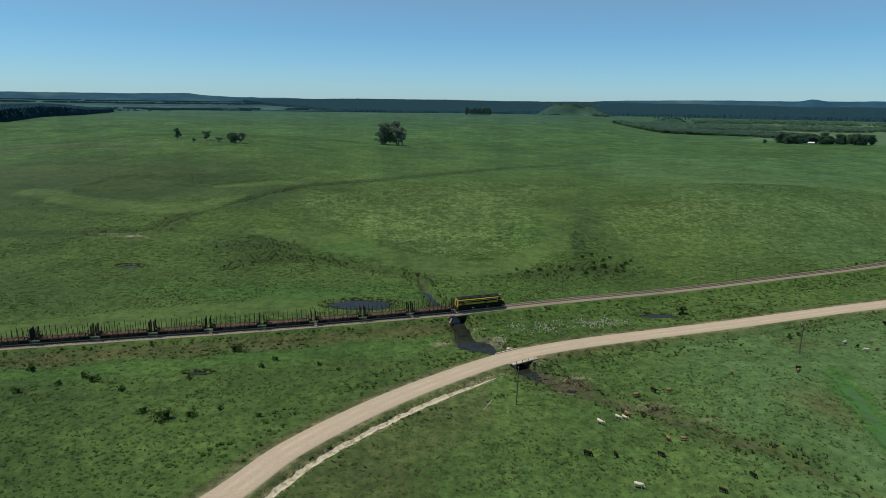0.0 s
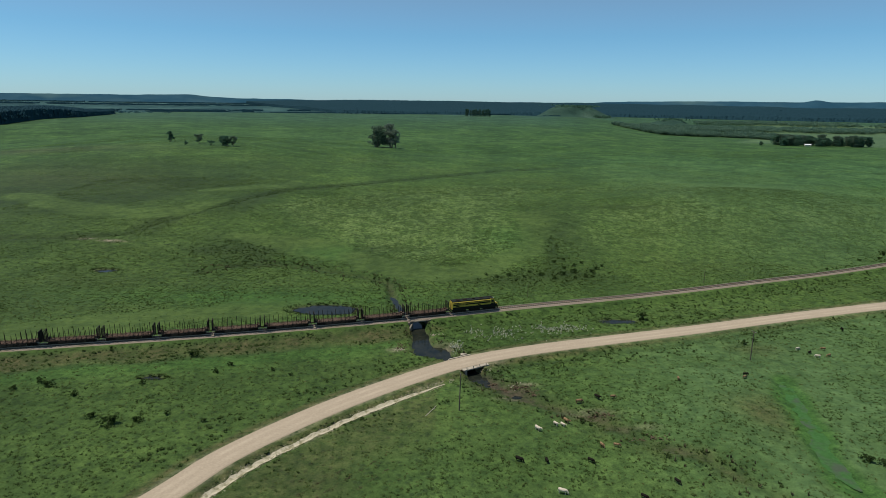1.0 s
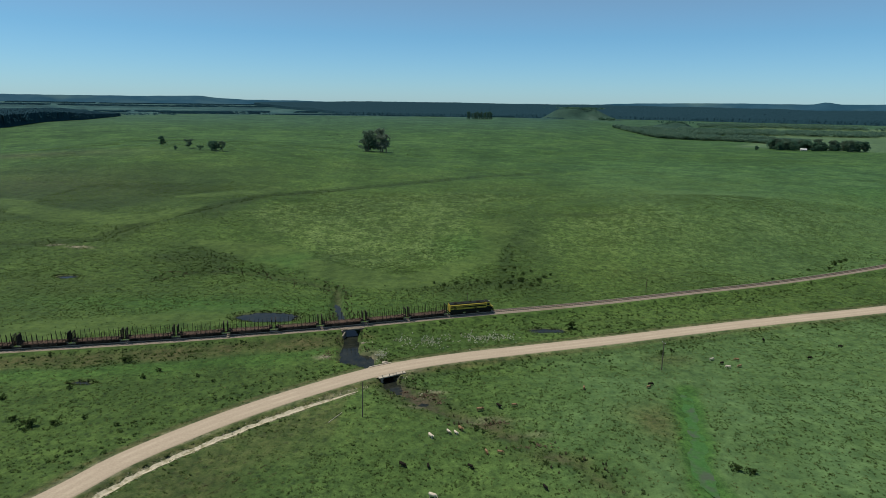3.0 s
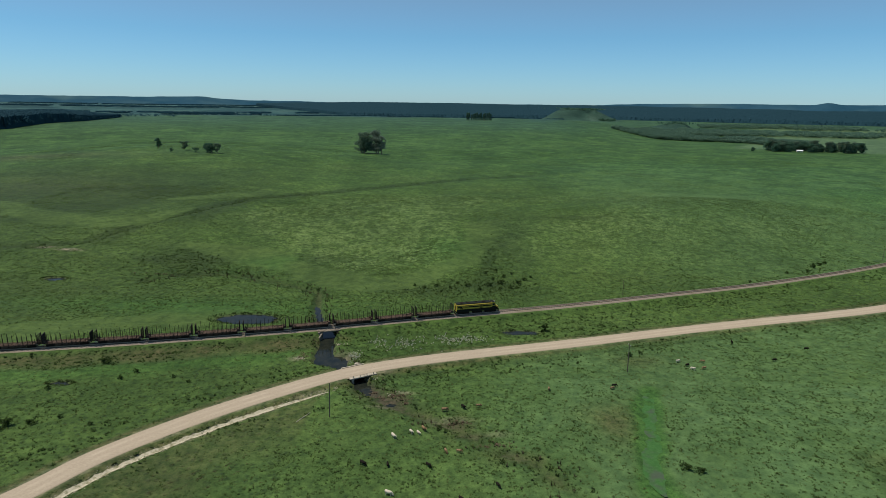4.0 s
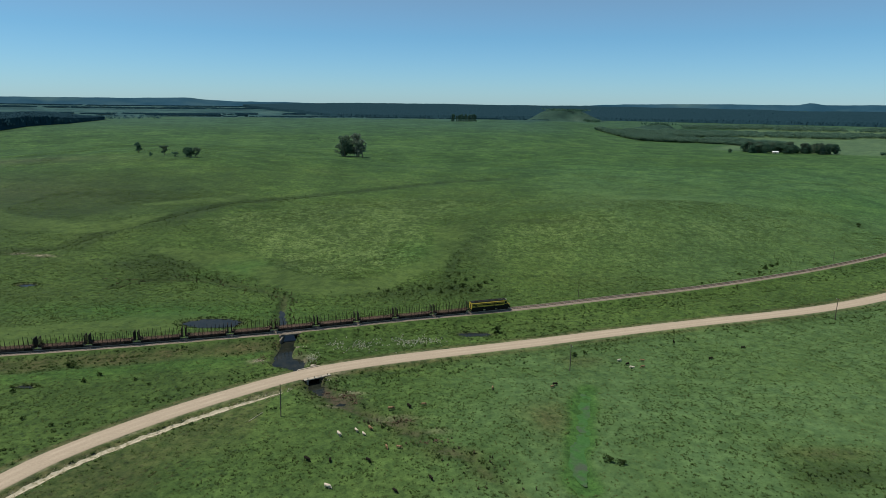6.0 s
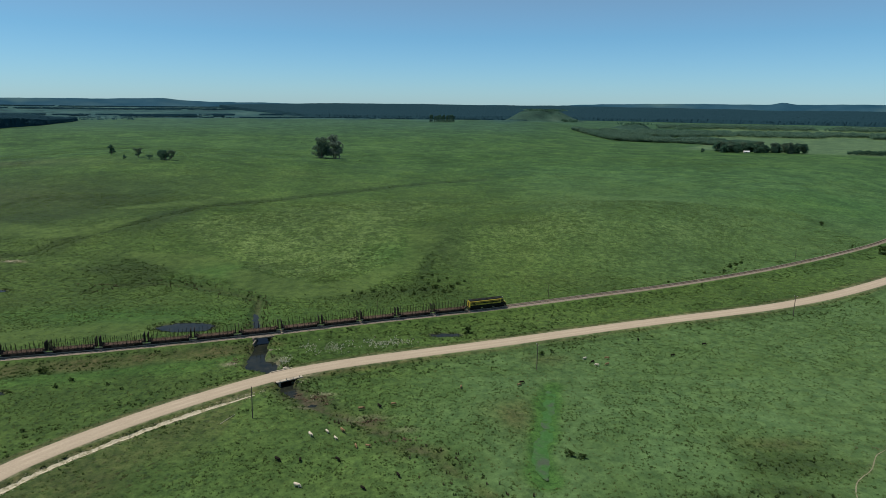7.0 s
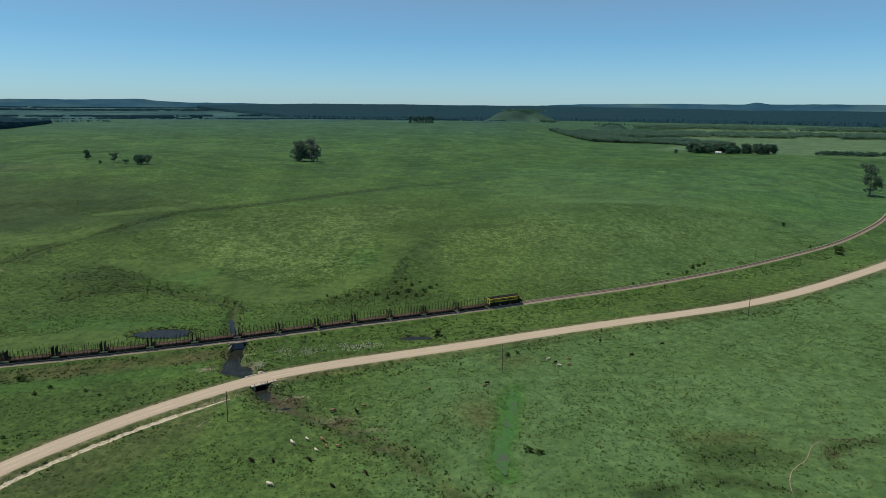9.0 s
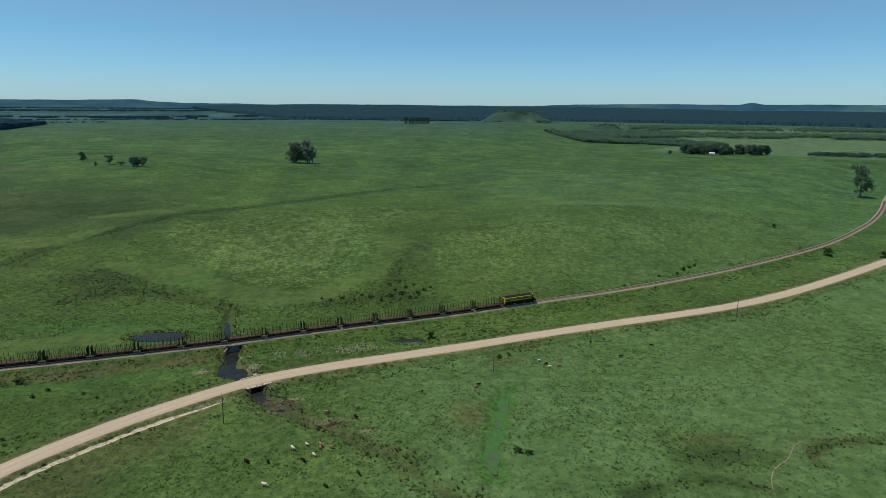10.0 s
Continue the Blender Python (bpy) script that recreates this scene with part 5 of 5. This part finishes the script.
def make_farmhouse(x, y):
    ob = empty_at("farmhouse", stand(x, y, -20, 0.8), "small pale farmhouse with a white sheet roof among trees", "house")
    part("wall", box(-5.5, 5.5, -3, 3, -0.3, 2.9, 0.02), PLASTER, ob)
    bm = bmesh.new()
    vs = [bm.verts.new(c) for c in ((-6, -3.6, 2.85), (6, -3.6, 2.85), (6, 0, 4.5), (-6, 0, 4.5), (-6, 3.6, 2.85), (6, 3.6, 2.85), (-6, 0, 4.3), (6, 0, 4.3))]
    for f in ((0, 1, 2, 3), (3, 2, 5, 4), (0, 6, 7, 1), (6, 4, 5, 7), (0, 3, 6), (3, 4, 6), (1, 7, 2), (2, 7, 5)):
        bm.faces.new([vs[i] for i in f])
    bmesh.ops.recalc_face_normals(bm, faces=bm.faces)
    part("roof", bm, TIN, ob, "white sheet-metal roof")
    part("door", box(-0.5, 0.5, -3.05, -2.99, 0, 2.1, 0.01), UNDER, ob)
    for k in (-3, 3):
        part("window", box(k - 0.6, k + 0.6, -3.05, -2.99, 0.9, 2.1, 0.01), GLASS, ob)


make_farmhouse(592, 1001)

# ---- shrubs that stand out ----
bush = make_tree("shrub", stand(77.5, 187.3, 0, 0.7), 3.6, 4.2, SHRUB, 60, "dark rounded shrub growing on rough grass", "scattered shrubs", lobes=20, leaves=34, leaf=0.28, bare=0.08)
bush_low = make_tree("shrub", stand(-57.5, 116), 1.8, 4.0, SHRUB, 61, "low dark spreading shrub on rough grass", "scattered shrubs", lobes=18, leaves=30, leaf=0.22, bare=0.1)
for x, y, s in ((322, 311, 2.0), (353, 306, 1.7), (314, 326, 0.6), (336, 391, 1.1), (360, 300, 1.0), (176, 252, 0.5)):
    copy_thing(bush, stand(x, y, x * 7, s))
for x, y, s in ((-42.3, 147.4, 0.45), (-44.6, 143.2, 0.5), (-30.4, 144.8, 0.4), (-99.4, 138.9, 0.7), (-84.3, 135.3, 0.6), (-80.8, 133.3, 0.7), (-72.5, 129.2, 0.55), (-59.4, 135.1, 0.5), (-25, 142, 0.35), (-53.6, 152.4, 0.8), (-52, 118, 0.6), (-63, 119, 0.55), (-88, 131, 0.5), (-95, 127, 0.55), (-47, 121, 0.4), (-38, 118, 0.35), (218, 279, 0.9), (223, 283, 0.7), (228, 287, 0.6), (212, 272, 0.5), (200, 268, 0.5), (97, 107, 0.7), (99.5, 105.5, 0.6), (101, 167, 0.6), (105, 169, 0.5), (61, 238, 0.7), (66, 241, 0.8), (70, 236, 0.7), (57, 233, 0.6), (52, 236, 0.6), (74, 242, 0.7), (63, 246, 0.5), (34, 232, 0.5), (39, 235, 0.6), (45, 233, 0.5), (30, 235, 0.45), (48, 239, 0.5), (68, 250, 0.6), (72, 254, 0.5), (60, 254, 0.55), (65, 258, 0.45), (77, 247, 0.6), (80, 251, 0.45)):
    copy_thing(bush_low, stand(x, y, x * 13 + y, s))


# ---- grass tussocks and low growth ----
def tussocks(name, label, x, y, size, tall, material, rng, blades=8):
    n = len(x)
    z = height(x, y)
    a = rng.uniform(0, 6.28, (n, blades)) 
    reach = size[:, None] * rng.uniform(0.45, 1.0, (n, blades))
    up = tall[:, None] * rng.uniform(0.5, 1.0, (n, blades))
    ca, sa = np.cos(a), np.sin(a)
    w = size[:, None] * 0.27
    X, Y, Z = x[:, None], y[:, None], z[:, None] - 0.05
    v = np.stack([np.stack([X + 0.15 * reach * ca - sa * w, Y + 0.15 * reach * sa + ca * w, Z + 0 * a], -1),
                  np.stack([X + 0.15 * reach * ca + sa * w, Y + 0.15 * reach * sa - ca * w, Z + 0 * a], -1),
                  np.stack([X + reach * ca, Y + reach * sa, Z + up], -1)], 2)
    me = arrays_mesh(name, v.reshape(-1, 3), np.arange(n * blades * 3).reshape(-1, 3), material)
    return tagged(new(name, me), label, "grass", kind="stuff")


def sow(n, x0, x1, y0, y1, keep, seed):
    r = np.random.RandomState(seed)
    x, y = r.uniform(x0, x1, n), r.uniform(y0, y1, n)
    do, _ = away(ROAD_P[::4], x, y)
    dr, rs = away(RAIL_P[::4], x, y)
    ds, _ = away(STREAM, x, y)
    dl, _ = away(SLIME, x, y)
    ok = (do > 4.6) & (dr > 3.6) & ((ds > 2.0) | (y > 215) | (x > 37)) & (dl > 3.2)
    for cx, cy, rx, ry in PONDS:
        ok &= np.hypot((x - cx) / rx, (y - cy) / ry) > 1.12
    ok &= r.rand(n) < keep(x, y, do, dr, rs) * (1 - 0.93 * swale(x, y))
    return x[ok], y[ok], r


def near_keep(x, y, do, dr, rs):
    patch = smooth(0.32, 0.75, 0.6 * value_noise(x, y, 17, 1) + 0.4 * value_noise(x, y, 6, 2))
    smooth_strip = (rs > 0) & (dr > 14) & (dr < 24) & (x < 5)
    return np.clip(0.10 + 0.95 * patch, 0, 1) * np.where(smooth_strip, 0.12, 1)


def far_keep(x, y, do, dr, rs):
    patch = smooth(0.35, 0.7, 0.6 * value_noise(x, y, 30, 3) + 0.4 * value_noise(x, y, 9, 4))
    wet = sum(bump(x, y, *s) for s in [(35, 231, 16, 7), (62, 239, 17, 10), (-72, 265, 18, 12), (-60, 251, 24, 5), (-128, 300, 6, 24), (64, 285, 6, 26)])
    wet = wet + 0.4 * region(PALE_RISE, x, y, 7) + 0.4 * region(PALE_SLOPE, x, y, 16)
    return np.clip((0.08 + 0.6 * patch) + wet, 0, 1) * (rs < 0) * np.where((dr > 4) & (dr < 12) & (x < -10), 0.2, 1)


x, y, r = sow(78000, -150, 260, 80, 262, near_keep, 71)
tussocks("tussocks", "dark green grass tussocks over the near pasture", x, y, r.uniform(0.24, 0.56, len(x)) * (1 + 0.5 * (r.rand(len(x)) > 0.93)), r.uniform(0.14, 0.34, len(x)), TUFT, r, 11)
x, y, r = sow(110000, -220, 340, 165, 430, far_keep, 72)
tussocks("tussocks", "grass tussocks scattered beyond the railway", x, y, r.uniform(0.3, 0.72, len(x)), r.uniform(0.2, 0.5, len(x)), TUFT, r, 8)
x, y, r = sow(80000, -420, 520, 400, 860, lambda x, y, do, dr, rs: smooth(0.3, 0.7, 0.6 * value_noise(x, y, 55, 13) + 0.4 * value_noise(x, y, 16, 14)) * (rs < 0), 77)
tussocks("tussocks", "coarse grass tussocks over the far pasture", x, y, r.uniform(0.4, 0.95, len(x)), r.uniform(0.2, 0.5, len(x)), TUFT, r, 5)
x, y, r = sow(52000, -150, 260, 80, 262, lambda x, y, do, dr, rs: np.clip(1.15 - near_keep(x, y, do, dr, rs), 0, 1) * 0.8, 78)
tussocks("light_grass", "light green grass tufts between darker tussocks", x, y, r.uniform(0.25, 0.6, len(x)), r.uniform(0.1, 0.3, len(x)), STRAW, r, 5)
x, y, r = sow(40000, -220, 340, 165, 430, lambda x, y, do, dr, rs: np.clip(1.1 - far_keep(x, y, do, dr, rs), 0, 1) * 0.7 * (rs < 0), 79)
tussocks("light_grass", "light green grass tufts beyond the railway", x, y, r.uniform(0.3, 0.75, len(x)), r.uniform(0.1, 0.32, len(x)), STRAW, r, 4)
x, y, r = sow(44000, -160, 215, 84, 560, lambda x, y, do, dr, rs: sum(0.85 * bump(x, y, *s) for s in [(34, 231, 13, 5), (60, 238, 13, 7), (64, 284, 3, 20), (-72, 265, 15, 9), (-60, 251, 22, 3), (148, 103, 11, 3.5), (-95, 262, 10, 5)]) + 0.8 * np.exp(-(away(GULLY, x, y)[0] / 3.2) ** 2) + 0.9 * np.exp(-(away(PIT, x, y)[0] / 2.2) ** 2) + 0.7 * np.exp(-(away(WASH, x, y)[0] / 1.8) ** 2) + 0.5 * np.exp(-((away(STREAM, x, y)[0] - 3) / 2) ** 2), 80)
tussocks("rushes", "dark rushes in wet hollows and gullies", x, y, r.uniform(0.4, 0.95, len(x)), r.uniform(0.35, 0.8, len(x)), RUSH, r, 8)
for i, (cx, cy, rx, ry) in enumerate(PONDS[:4]):
    r = np.random.RandomState(90 + i)
    n = 130 if i else 420
    a, k = r.uniform(0, 6.28, n), r.uniform(0.85, 1.35, n)
    x, y = cx + rx * k * np.cos(a), cy + ry * k * np.sin(a)
    tussocks("pond_grass", "grass and sedge growing round a pond", x, y, r.uniform(0.3, 0.6, n), r.uniform(0.15, 0.4, n), TUFT if i else RUSH, r, 8)
x, y, r = sow(36000, -150, 340, 100, 340, lambda x, y, do, dr, rs: 0.9 * ((rs > 0) & (dr < 14) & (value_noise(x, y, 8, 9) > 0.3)) + 0.8 * ((do < 15) & (value_noise(x, y, 7, 8) > 0.48)) + 0.85 * ((rs < 0) & (dr < 8.5) & (x > 130) & (value_noise(x, y, 11, 10) > 0.42)), 73)
tussocks("rank_weeds", "rank weeds and low brush along the railway and road", x, y, r.uniform(0.35, 0.85, len(x)), r.uniform(0.25, 0.6, len(x)), SHRUB, r, 14)
x, y, r = sow(5200, -90, 100, 80, 250, lambda x, y, do, dr, rs: 0.95 * np.exp(-((away(STREAM, x, y)[0] - 3.4) / 2.2) ** 2) * (value_noise(x, y, 9, 6) > 0.42), 74)
tussocks("reeds", "straw-coloured reeds and sedge along the stream", x, y, r.uniform(0.3, 0.7, len(x)), r.uniform(0.5, 1.3, len(x)), REED, r, 8)
for a, b in (((-9.5, 91), (2, 106)), ((-12, 93), (-5, 101.5)), ((-4, 92), (5, 104))):
    k = r.uniform(0, 1, 220)
    x, y = a[0] + (b[0] - a[0]) * k + r.normal(size=220) * 0.14, a[1] + (b[1] - a[1]) * k + r.normal(size=220) * 0.14
    tussocks("dry_grass", "line of dry straw-coloured grass along an old rut", x, y, r.uniform(0.12, 0.28, 220), r.uniform(0.05, 0.15, 220), REED, r, 6)
x, y, r = sow(6500, 14, 62, 150, 184, lambda x, y, do, dr, rs: (bump(x, y, 48, 178, 7, 3) + 0.5 * bump(x, y, 30, 174, 8, 4)) * (value_noise(x, y, 3, 15) > 0.45) + bump(x, y, 17, 162, 1.8, 3), 75)
tussocks("pale_brush", "pale flowering brush beside the stream and road", x, y, r.uniform(0.2, 0.46, len(x)), r.uniform(0.3, 0.7, len(x)), PALE, r, 9)
k = cp[np.random.RandomState(76).randint(0, len(cp), 1500)]
r = np.random.RandomState(77)
w = cw[[int(np.argmin(np.hypot(*(cp - q).T))) for q in k]]
u = 6.3 + r.normal(size=1500) * 0.8
tussocks("ditch_grass", "grass growing through the stony ditch", k[:, 0] + w[:, 1] * u, k[:, 1] - w[:, 0] * u, r.uniform(0.15, 0.42, 1500), r.uniform(0.12, 0.3, 1500), TUFT, r, 6)


# ---- stones in the roadside ditch and by the stream ----
def make_clods():
    """Broken brown earth on the cut banks of the stream."""
    r = np.random.RandomState(83)
    cs = [np.c_[cx + r.normal(size=n) * sx, cy + r.normal(size=n) * sy] for cx, cy, sx, sy, n in ((31, 137.4, 2.6, 0.5, 90), (34.5, 134.5, 0.8, 1.2, 40), (48, 123.9, 2.2, 0.4, 60), (26, 140.5, 0.8, 0.8, 30), (1.5, 162, 0.8, 1.6, 40), (57, 114, 2.2, 0.6, 40), (-78, 243.5, 6, 0.3, 60), (174.5, 103.5, 1.2, 1.2, 40), (186, 109.6, 7, 0.4, 70))]
    p = np.concatenate(cs)
    tussocks("earth_clods", "broken brown earth along eroded banks", p[:, 0], p[:, 1], r.uniform(0.25, 0.6, len(p)), r.uniform(0.15, 0.4, len(p)), EARTH, r, 9)


make_clods()


def make_stones():
    r = np.random.RandomState(81)
    verts, faces = [], []
    pts = [(x, y, w) for (x, y), w in zip(ROAD_P, ROAD_W) if -60 < x < 12]
    spots = []
    for _ in range(2600):
        x, y, w = pts[r.randint(len(pts))]
        k, u = r.uniform(-1, 1), 6.3 + r.normal() * 0.5
        spots.append((x + w[0] * k + w[1] * u, y + w[1] * k - w[0] * u, r.uniform(0.06, 0.2)))
    for cx, cy, n, s in ((1.2, 160, 40, 0.9), (10.5, 171.5, 30, 0.9), (31, 138.5, 14, 1.5), (-152, 272, 40, 2.4), (-139, 269.5, 40, 2.2), (24.5, 147, 20, 0.8)):
        for _ in range(n):
            spots.append((cx + r.normal() * s, cy + r.normal() * s * 0.5, r.uniform(0.1, 0.28)))
    sx, sy, ss = np.array(spots).T
    sz = height(sx, sy)
    for x, y, z, s in zip(sx, sy, sz, ss):
        b = len(verts)
        for dx, dy, dz in ((1, 0, 0), (0.3, 0.9, 0), (-0.8, 0.6, 0), (-0.8, -0.6, 0), (0.3, -0.9, 0)):
            verts.append((x + s * (dx + r.uniform(-0.2, 0.2)), y + s * (dy + r.uniform(-0.2, 0.2)), z - 0.1))
        for dx, dy, dz in ((0.5, 0.3, 0.5), (-0.5, 0.3, 0.6), (0, -0.5, 0.45)):
            verts.append((x + s * dx, y + s * dy, z + s * dz * r.uniform(0.5, 1)))
        faces += [(b, b + 1, b + 5), (b + 1, b + 2, b + 6), (b + 1, b + 6, b + 5), (b + 2, b + 3, b + 6), (b + 3, b + 4, b + 7), (b + 3, b + 7, b + 6), (b + 4, b, b + 7), (b, b + 5, b + 7), (b + 5, b + 6, b + 7)]
    tagged(new("stones", arrays_mesh("stones", verts, faces, STONE)), "pale broken stones lining the roadside ditch", "stones", kind="stuff")


make_stones()


# ---- poles and a fallen log ----
def make_pole(x, y, tall, arm, label, lean=0.0, turn=20.0):
    ob = empty_at("utility_pole", pose(x, y, float(height(x, y)), 0, lean, turn), label, "pole", "poles along the road")
    part("post", cyl((0, 0, -0.6), (0, 0, tall), 0.15, 0.10, 9), POLEWOOD, ob)
    if arm:
        bar = part("crossarm", box(-0.06, 0.06, -arm, arm, tall - 0.5, tall - 0.38, 0.015), POLEWOOD, ob)
        ys = (-arm + 0.12, arm - 0.12)
    else:
        bar, ys = ob, (0.16,)
    for k in ys:
        part("insulator", cyl((0, k, tall - 0.38), (0, k, tall - 0.12), 0.07, 0.05, 7), PORCELAIN, bar)


make_pole(17.2, 125.1, 9.0, 0, "weathered grey wooden pole in pasture by the road", 1.2)
make_pole(97.5, 155.7, 8.6, 0.8, "weathered wooden pole with a short crossarm in pasture", -0.5)
make_pole(208.6, 206.1, 8.6, 0.8, "weathered wooden pole with a short crossarm beside the road", 0)


def make_rail_post(x, y, tall):
    ob = empty_at("telegraph_post", stand(x, y, 15), "thin dark telegraph post beside the railway", "post", "posts along the railway")
    part("post", cyl((0, 0, -0.5), (0, 0, tall), 0.09, 0.06, 7), POLEWOOD, ob)
    part("crossarm", box(-0.04, 0.04, -0.4, 0.4, tall - 0.3, tall - 0.22, 0.01), POLEWOOD, ob)


make_rail_post(115.5, 231.7, 6.0)
make_rail_post(43.3, 209.1, 5.0)
make_rail_post(262, 296, 6.0)


def make_log(a, b):
    za, zb = float(height(*a)), float(height(*b))
    ob = empty_at("fallen_log", pose(0, 0, 0), "bleached fallen log lying in grass", "log")
    bm = cyl((*a, za + 0.12), (*b, zb + 0.2), 0.08, 0.045, 8)
    add_cyl(bm, ((a[0] + b[0]) / 2, (a[1] + b[1]) / 2, (za + zb) / 2 + 0.2), ((a[0] + b[0]) / 2 + 0.9, (a[1] + b[1]) / 2 + 0.2, (za + zb) / 2 + 0.7), 0.07, 0.04, 6)
    part("wood", bm, BLEACHED, ob)


make_log((9.7, 122.3), (12.0, 127.0))


# ---- cattle ----
def loft(sections, n=10):
    """A closed body from rings: x, middle height, half width, half height."""
    bm = bmesh.new()
    rings = []
    for x, zc, ry, rz in sections:
        rings.append([bm.verts.new((x, ry * math.cos(i * math.tau / n), zc + rz * math.sin(i * math.tau / n))) for i in range(n)])
    for a, b in zip(rings, rings[1:]):
        for i in range(n):
            bm.faces.new((a[i], a[(i + 1) % n], b[(i + 1) % n], b[i]))
    bm.faces.new(rings[0][::-1])
    bm.faces.new(rings[-1])
    bmesh.ops.recalc_face_normals(bm, faces=bm.faces)
    return bm


def make_cow(colour, grazing, label):
    hide = HIDE[colour]
    ob = empty_at("cow", pose(0, 0, 0), label, "cow", "cattle in the pasture")
    part("body", loft([(-1.0, 1.12, 0.12, 0.15), (-0.9, 1.1, 0.28, 0.3), (-0.6, 1.04, 0.36, 0.38), (0, 0.98, 0.4, 0.42), (0.5, 1.02, 0.36, 0.4), (0.82, 1.1, 0.26, 0.33), (0.98, 1.14, 0.16, 0.22)]), hide, ob, smooth_faces=True)
    drop = -0.75 if grazing else 0.15
    neck = loft([(0, 0, 0.17, 0.24), (0.35, 0.0, 0.13, 0.18), (0.55, 0, 0.12, 0.14)], 8)
    bmesh.ops.transform(neck, matrix=pose(0.85, 0, 1.15, 0, 52 if grazing else -28, 0), verts=neck.verts)
    part("neck", neck, hide, ob, smooth_faces=True)
    tip = Vector((1.18, 0, 0.72)) if grazing else Vector((1.3, 0, 1.42))
    hd = loft([(0, 0, 0.13, 0.15), (0.18, -0.02, 0.13, 0.14), (0.42, -0.05, 0.08, 0.09), (0.5, -0.05, 0.06, 0.07)], 8)
    bmesh.ops.transform(hd, matrix=Matrix.Translation(tip) @ pose(0, 0, 0, 0, 62 if grazing else 25, 0), verts=hd.verts)
    head = part("head", hd, hide, ob, smooth_faces=True)
    for s in (-1, 1):
        part("ear", cyl(tip + Vector((0.02, s * 0.1, 0.06)), tip + Vector((-0.02, s * 0.28, 0.08)), 0.06, 0.02, 5), hide, head)
        for x in (-0.72, 0.62):
            bm = cyl((x, s * 0.2, 0.85), (x, s * 0.2, 0.42), 0.13, 0.075, 7)
            add_cyl(bm, (x, s * 0.2, 0.42), (x + 0.02, s * 0.2, 0.0), 0.065, 0.06, 7)
            part("leg", bm, hide, ob)
    part("tail", cyl((-1.0, 0, 1.2), (-1.12, 0, 0.45), 0.04, 0.02, 5), hide, ob)
    return ob


COWS = {}


def cow_at(colour, grazing, m):
    if (colour, grazing) not in COWS:
        COWS[colour, grazing] = make_cow(colour, grazing, f"{colour} {'grazing' if grazing else 'walking'} cow in green pasture")
        COWS[colour, grazing].matrix_basis = m
        return COWS[colour, grazing]
    return copy_thing(COWS[colour, grazing], m)


def beast(colour, x, y, turn, size=0.82, grazing=True):
    return cow_at(colour, grazing, pose(x, y, float(height(x, y)) - 0.02, 0, 0, turn) @ Matrix.Diagonal((size, size, size, 1)))


for colour, x, y, turn in (("brown", 45.2, 129.6, 10), ("brown", 53.8, 132.3, 5), ("brown", 48.9, 110.6, -15), ("black", 28.5, 105.1, -35), ("black", 33.8, 104.7, 100), ("black", 42.4, 105.0, -40),
                           ("black", 56.8, 98.5, -60), ("white", 35.1, 95.0, -25), ("black", 49.4, 94.0, -40), ("white", 114.5, 163.2, 20), ("white", 117.1, 157.8, 160), ("black", 91.2, 145.2, 5),
                           ("brown", 90.2, 143.6, 30), ("brown", 122.0, 163.6, 170), ("brown", 120.6, 158.6, 200), ("black", 116.3, 160.4, 30), ("brown", 73.0, 142.5, 80), ("black", 144.6, 166.0, 10),
                           ("black", 159.6, 176.1, 0), ("black", 137.8, 180.3, 80), ("brown", 46.0, 110.8, -70), ("black", -176, 1033, 20), ("black", -168, 1060, 0), ("black", -146, 1002, 10), ("black", -134, 1030, 30), ("black", -117, 1001, 60), ("black", -21, 732, 10)):
    beast(colour, x, y, turn)
WALKERS = []
for colour, rows in (("white", [(0, 33.8, 117.0), (2.5, 33.8, 116.7), (5.5, 33.8, 116.2), (7.5, 34.5, 115.6), (9, 37.0, 112.6), (10, 38.9, 110.5)]),
                     ("white", [(0, 38.2, 119.4), (2.5, 37.8, 119.0), (5.5, 37.7, 118.5), (7.5, 38.2, 117.4), (9, 40.4, 114.6), (10, 42.2, 112.5)]),
                     ("white", [(0, 39.6, 119.2), (2.5, 39.4, 118.6), (5.5, 39.6, 117.4), (7.5, 41.1, 113.4), (9, 43.5, 109.2), (10, 44.8, 107.3)]),
                     ("brown", [(0, 40.6, 120.6), (2.5, 40.5, 120.2), (5.5, 40.9, 119.4), (7.5, 42.3, 117.0), (9, 44.5, 113.8), (10, 45.9, 112.0)]),
                     ("black", [(0, 50.0, 132.0), (2.5, 49.9, 131.6), (5.5, 49.9, 131.2), (7.5, 50.2, 131.0), (9, 52.1, 128.5), (10, 53.9, 126.3)])):
    WALKERS.append((beast(colour, rows[0][1], rows[0][2], -55, 0.8, False), rows))


# ---- what moves ----
def motions():
    times = [0, 1, 2, 3, 4, 5, 6, 7, 8, 9, 10]
    mid = NOSE_START - 8.4
    walk(LOCO, [(t, track_pose(mid + SPEED * t, 5.2)) for t in times])
    for i, w in enumerate(WAGONS):
        s = mid - LOCO_LEN / 2 - PITCH * (i + 0.5)
        walk(w, [(t, track_pose(s + SPEED * t, 4.6)) for t in times])
    for cow, rows in WALKERS:
        walk(cow, [(t, pose(x, y, float(height(x, y)) - 0.02, 0, 0, -55) @ Matrix.Diagonal((0.8, 0.8, 0.8, 1))) for t, x, y in rows])


motions()
